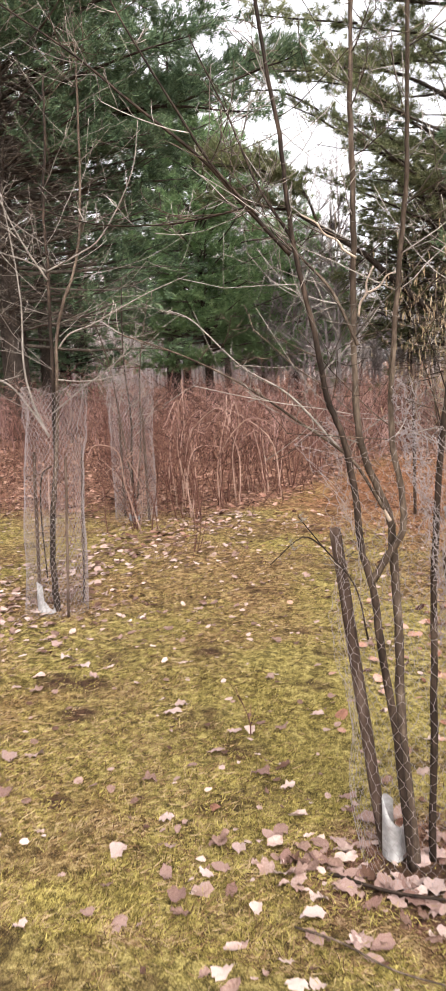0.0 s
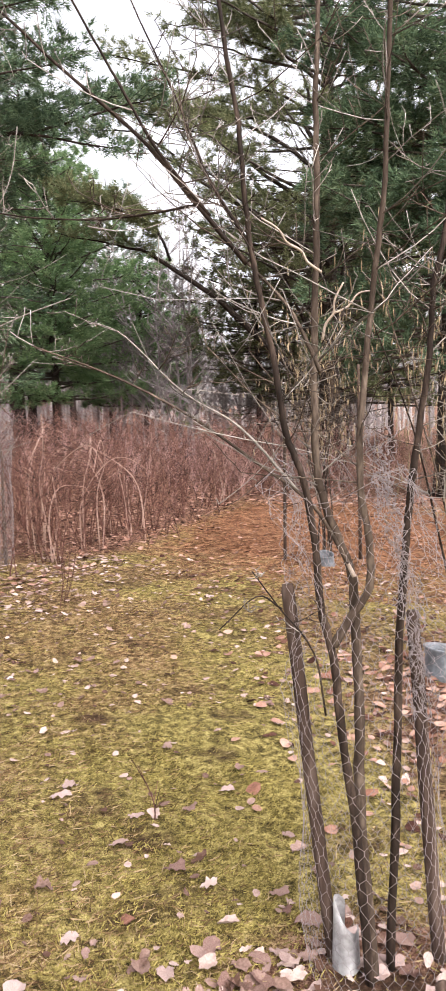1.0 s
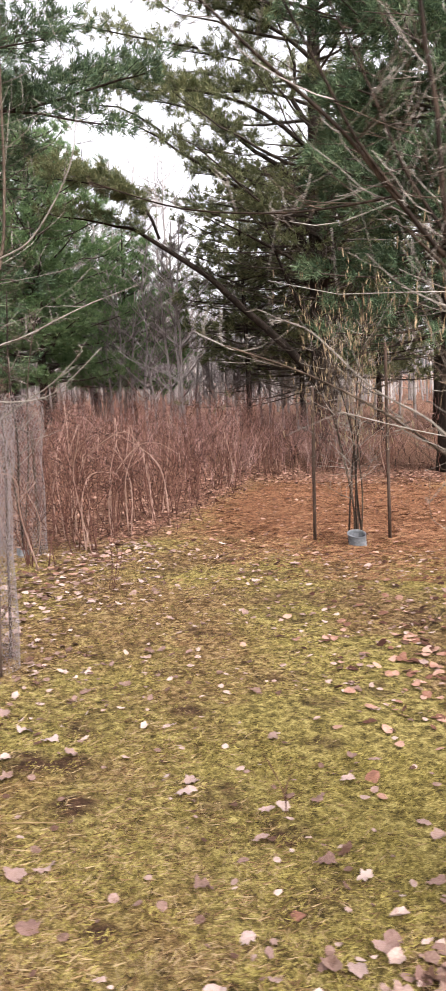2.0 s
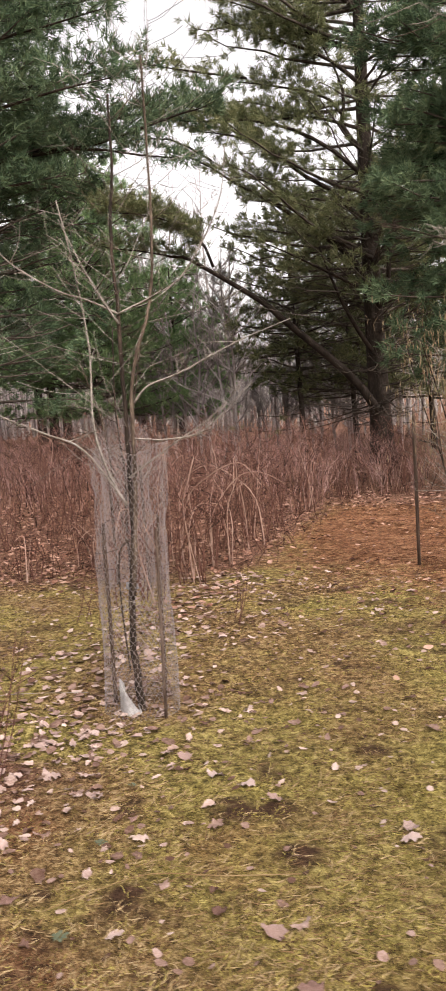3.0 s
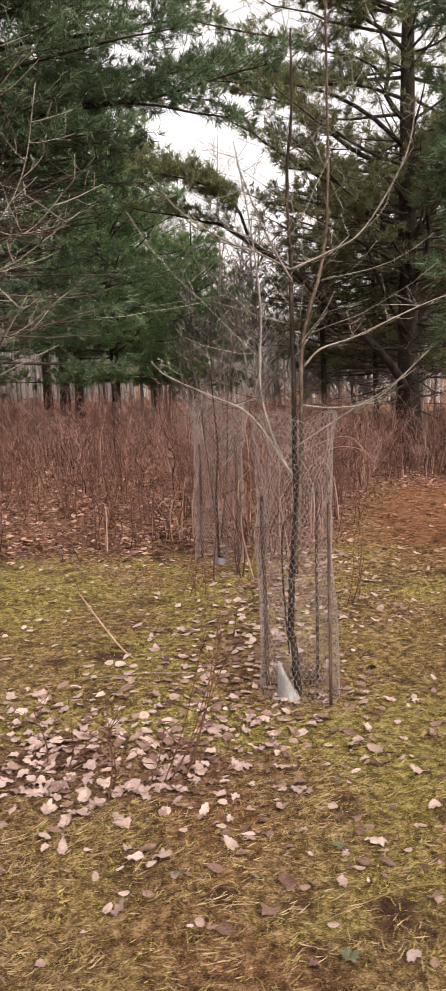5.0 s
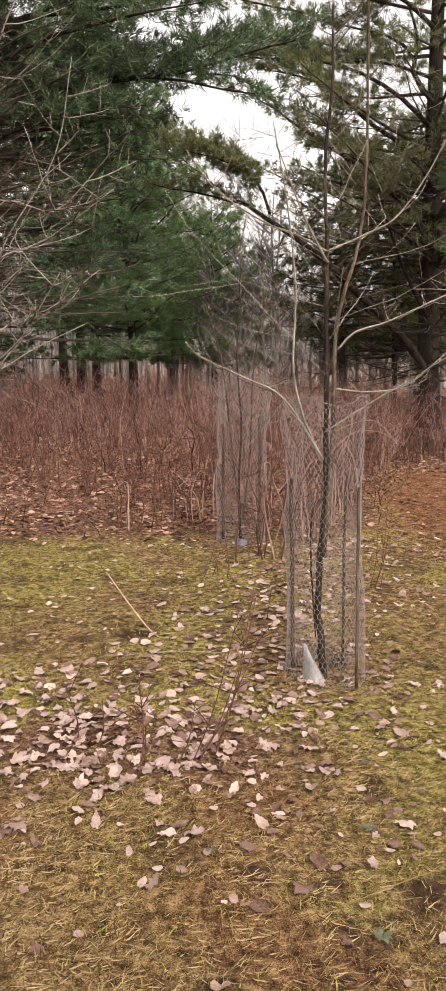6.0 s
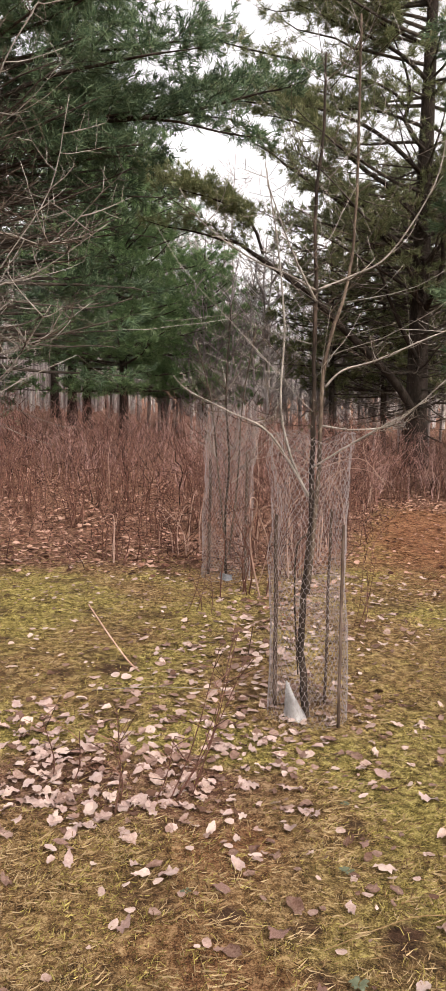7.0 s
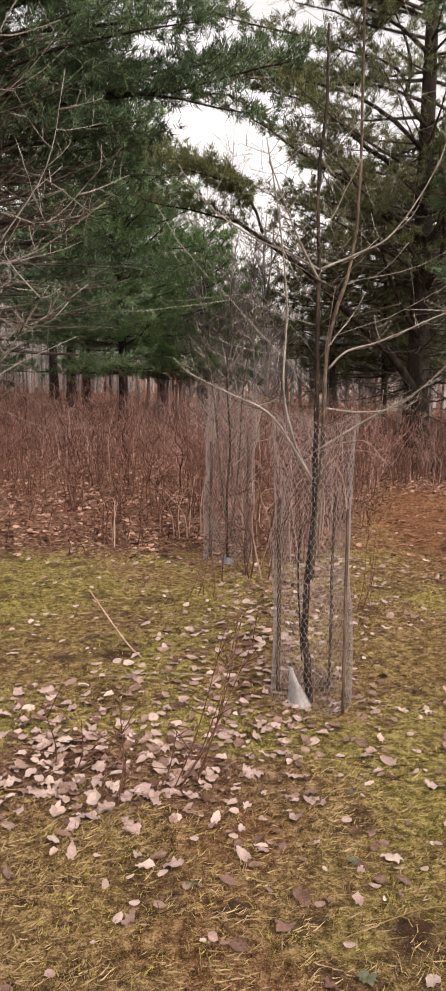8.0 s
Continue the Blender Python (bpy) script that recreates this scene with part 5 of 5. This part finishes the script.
leaf_stuff("leaf_litter", [(*leaf_spot(lr), 0.022 + 0.055 * lr.random() ** 1.6) for _ in range(1300)], LEAVES, "scattered pale dry leaves and fragments over moss", lr, SHAPES)
leaf_stuff("leaf_fragments", [(lr.uniform(-2.6, 3.6), 1.3 + 5.6 * lr.random() ** 0.8, lr.uniform(0.018, 0.05)) for _ in range(1700)], LEAVES, "small broken dry leaves trodden into the moss", lr, PLAIN)
leaf_stuff("leaf_heap", [(lr.gauss(-0.72, 0.5), lr.gauss(3.0, 0.33), lr.uniform(0.04, 0.085)) for _ in range(130)], LEAF, "heap of pale pinkish dry leaves on moss", lr, SHAPES)
strip = []
for _ in range(520):
    y = lr.uniform(3.1, 7.2)
    strip.append((brush_edge(y) - 0.28 + lr.gauss(0, 0.36), y, lr.uniform(0.035, 0.08)))
leaf_stuff("path_litter", strip, LEAVES, "pale dry leaves strewn between path and thicket", lr, PLAIN)
spots_ = []
while len(spots_) < 14500:
    x, y = lr.uniform(-6.5, 5.5), lr.uniform(5.2, 15)
    if covers(x, y)[2] > lr.uniform(0.2, 0.9):
        spots_.append((x, y, lr.uniform(0.035, 0.085)))
for _ in range(500):
    spots_.append((lr.uniform(1.2, 5.0), lr.uniform(6.3, 12.6), lr.uniform(0.03, 0.08)))
for _ in range(900):
    spots_.append((lr.gauss(3.2, 0.55), lr.gauss(3.6, 0.9), lr.uniform(0.04, 0.085)))
leaf_stuff("thicket_litter", spots_, RUSSET, "russet and tan leaf litter under the thicket", lr, PLAIN)


# ---- grass and moss ----
SPAN = 0.08
lookup = np.array([[covers(-3.4 + SPAN * i, 0.8 + SPAN * j) for i in range(120)] for j in range(160)])


def blades(name, n, area, material, label, hmin, hmax, width, flat, want, patch, floor_, bent):
    """Short blades, matted, where the wanted cover grows in patches."""
    x = nr.uniform(area[0], area[1], n * 4)
    y = area[2] + (area[3] - area[2]) * nr.rand(n * 4) ** 1.7
    back = nr.rand(len(y)) < 0.10 * (area[2] < 2)
    y[back] = area[2] - np.abs(nr.normal(0, 0.55, back.sum()))
    c = lookup[((y - 0.8) / SPAN).astype(int).clip(0, 159), ((x + 3.4) / SPAN).astype(int).clip(0, 119)]
    keep = want(c.T) * (1 - 0.9 * np.clip(c[:, 3] * 1.6 - 0.3, 0, 1)) > nr.rand(len(x))
    x, y = x[keep], y[keep]
    keep = np.array([noise.noise(Vector((a * patch, b * patch, 1.7 + patch))) + 0.7 * noise.noise(Vector((a * 9, b * 9, patch))) for a, b in zip(x, y)]) > nr.uniform(floor_ - 0.3, floor_ + 0.3, len(x))
    x, y = x[keep][:n], y[keep][:n]
    z = np.array([rise(a, b) for a, b in zip(x, y)])
    n = len(x)
    base = np.stack([x, y, z - 0.004], 1)
    w = nr.uniform(0, 2 * np.pi, n)
    h = nr.uniform(hmin, hmax, n)[:, None]
    lie = nr.uniform(flat[0], flat[1], n)[:, None]
    out = np.stack([np.cos(w), np.sin(w), np.zeros(n)], 1)
    side = np.stack([-np.sin(w), np.cos(w), np.zeros(n)], 1) * width / 2
    up = np.array([0, 0, 1.0])
    mid = base + h * 0.55 * (out * lie * 0.75 + up * (1 - 0.55 * lie))
    tip = base + h * (out * lie * 1.05 + up * (1 - 0.93 * lie))
    # one island a blade, on shared corners
    corners = [base - side, base + side, mid + side * 0.8, mid - side * 0.8, tip] if bent else [base - side, base + side + up * 0.004, tip]
    faces = [[0, 1, 2], [0, 2, 3], [3, 2, 4]] if bent else [[0, 1, 2]]
    pts = np.stack(corners, 1).reshape(-1, 3)
    k = np.arange(n)[:, None] * len(corners)
    tri = np.concatenate([k + f for f in faces], 1).reshape(-1).astype(np.int32)
    me = bpy.data.meshes.new(name)
    me.vertices.add(len(pts))
    me.vertices.foreach_set("co", pts.astype(np.float32).ravel())
    me.loops.add(len(tri))
    me.loops.foreach_set("vertex_index", tri)
    me.polygons.add(len(tri) // 3)
    me.polygons.foreach_set("loop_start", np.arange(0, len(tri), 3, dtype=np.int32))
    me.update(calc_edges=True)
    tagged(link_mesh(name, me, material), label, "grass", kind="stuff")


blades("moss_carpet", 110000, (-3.0, 4.4, 1.0, 7.5), MOSS, "short yellow-green moss and new grass", 0.012, 0.036, 0.0046, (0.4, 1.0), lambda c: (c[0] + 0.1) * (1 - 0.8 * c[1]) * (1 - 0.85 * c[2]), 1.6, 0.0, False)
blades("grass_thatch", 85000, (-3.0, 4.4, 1.0, 7.8), STRAW, "matted straw-coloured dead grass", 0.03, 0.07, 0.0036, (0.75, 1.0), lambda c: (1.25 - c[0]) * (1 - 0.6 * c[1]) * (1 - 0.6 * c[2]), 2.7, -0.3, False)
blades("near_moss", 62000, (-1.5, 3.2, 1.0, 2.9), MOSS, "short yellow-green moss and new grass", 0.012, 0.034, 0.0032, (0.4, 1.0), lambda c: (c[0] + 0.15) * (1 - 0.7 * c[1]) * (1 - 0.8 * c[2]), 1.6, -0.2, False)
blades("near_thatch", 55000, (-1.5, 3.2, 1.0, 2.9), STRAW, "matted straw-coloured dead grass", 0.02, 0.05, 0.003, (0.75, 1.0), lambda c: (1.3 - c[0]) * (1 - 0.45 * c[1]) * (1 - 0.5 * c[2]), 2.7, -0.75, False)
blades("dry_grass", 24000, (-3.0, 4.4, 1.0, 6.6), STRAW, "loose curling dry grass blades", 0.03, 0.075, 0.0028, (0.75, 1.0), lambda c: (1.15 - c[0]) * (1 - 0.6 * c[1]) * (1 - 0.6 * c[2]), 2.7, 0.0, True)
blades("green_grass", 15000, (-3.0, 4.4, 1.0, 6.0), MOSS, "short bent olive-green grass blades", 0.025, 0.07, 0.0030, (0.75, 1.0), lambda c: (c[0] + 0.2) * (1 - 0.6 * c[1]) * (1 - 0.7 * c[2]), 1.9, 0.0, True)
blades("pine_straw", 60000, (0.8, 5.4, 5.8, 12.8), NEEDLE_BED, "loose orange-brown pine needles", 0.05, 0.11, 0.004, (0.93, 1.0), lambda c: c[1], 1.5, -0.6, False)


# ---- sticks, seedlings and weeds ----
def stick(pts, r0, r1, label, material=CANE, name="fallen_stick"):
    s = Soup()
    line = curve_through(pts, 4)
    s.tube(line, taper(len(line), r0, r1), 5)
    return tagged(s.link(name, material), label, "stick", "fallen sticks")


def on(x, y, h=0.008):
    return (x, y, rise(x, y) + h)


stick([(-1.04, 4.35, 0.40), (-0.93, 4.33, 0.24), (-0.82, 4.3, 0.1), on(-0.74, 4.27, -0.01)], 0.004, 0.006, "pale dry stalk leaning over the moss")
stick([on(0.02, 2.02, 0.02), on(0.18, 2.1, 0.03), on(0.35, 2.16, 0.04), on(0.6, 2.17, 0.03), on(0.85, 2.2, 0.02)], 0.0016, 0.0022, "long thin dry stem lying on the grass", STRAW)
stick([on(1.95, 1.15), on(2.08, 1.1, 0.02), on(2.22, 1.02, 0.02), on(2.4, 1.0)], 0.0038, 0.0024, "short brown stick among leaves", BARK_TAN)
stick([on(2.02, 1.4, 0.01), on(2.2, 1.34, 0.03), on(2.36, 1.32, 0.03), on(2.52, 1.36, 0.02)], 0.006, 0.004, "short brown stick among leaves", BARK_WET)
stick([on(-0.95, 3.9), on(-0.6, 4.02, 0.02), on(-0.2, 4.06, 0.015)], 0.0022, 0.0016, "thin pale stem lying on the moss", TWIG)


def seedling(at, stems, height, lean, seed, label):
    rng = random.Random(seed)
    off = Vector((at[0], at[1], rise(*at)))
    ob = thing("seedling", off, label, "seedling", "seedlings in the clearing")
    for _ in range(stems):
        s = Soup()
        p = Vector((rng.gauss(0, 0.05), rng.gauss(0, 0.05), -0.02))
        h = height * rng.uniform(0.5, 1)
        q = p + Vector((lean * h + rng.gauss(0, 0.05), rng.gauss(0, 0.05), h))
        line = curve_through([p, p * 0.6 + q * 0.4 + Vector((0.02, 0, 0)), q], 4)
        s.tube(line, taper(len(line), 0.0032, 0.0014), 4)
        for _ in range(4):
            a = line[rng.randrange(3, len(line))]
            s.tube([a, a + Vector((rng.gauss(0, 0.06), rng.gauss(0, 0.06), rng.uniform(0.02, 0.1)))], [0.002, 0.0012], 3, False)
        s.link("stem", BRUSH, ob)
    return ob


seedling((-0.46, 2.88), 5, 0.72, 0.28, 1, "thin dark red seedling stems in a heap of leaves")
seedling((-0.66, 2.83), 3, 0.5, 0.02, 2, "thin brown seedling stems in a heap of leaves")
seedling((-0.95, 2.9), 2, 0.4, 0.1, 3, "thin brown seedling stem on the moss")
seedling((1.62, 2.3), 1, 0.32, -0.3, 4, "single thin twig sprouting from the grass")
seedling((-0.5, 5.6), 4, 0.5, 0.1, 5, "thin brown seedling stems before the thicket")
seedling((0.62, 5.4), 4, 0.6, 0.05, 6, "thin brown seedling stems beside the path")


def weed(at, n, size, seed):
    rng = random.Random(seed)
    bm = bmesh.new()
    for i in range(n):
        w = 2 * math.pi * i / n + rng.uniform(-0.3, 0.3)
        d, e = Vector((math.cos(w), math.sin(w), 0)), Vector((-math.sin(w), math.cos(w), 0))
        ln = size * rng.uniform(0.6, 1)
        prof = [(0.0, 0.0, 0.05), (0.15, 0.05, 0.08), (0.45, 0.22, 0.22), (0.75, 0.24, 0.3), (1.0, 0.03, 0.22)]
        rows = [(bm.verts.new((d * k - e * b) * ln + Vector((0, 0, z * ln))), bm.verts.new(d * k * ln + Vector((0, 0, (z - 0.05) * ln))), bm.verts.new((d * k + e * b) * ln + Vector((0, 0, z * ln)))) for k, b, z in prof]
        for a, c in zip(rows, rows[1:]):
            bm.faces.new((a[0], a[1], c[1], c[0]))
            bm.faces.new((a[1], a[2], c[2], c[1]))
    bmesh.ops.remove_doubles(bm, verts=bm.verts, dist=0.003 * size / 0.03)
    ob = part("weed", bm, WEED)
    ob.location = on(*at, 0.012)
    return tagged(ob, "small dull green weed rosette in the grass", "weed", "weeds in the grass")


weed((0.14, 2.42), 7, 0.032, 1)
weed((0.1, 1.9), 9, 0.034, 2)
weed((-0.38, 2.25), 5, 0.022, 3)
weed((0.2, 2.88), 6, 0.026, 4)
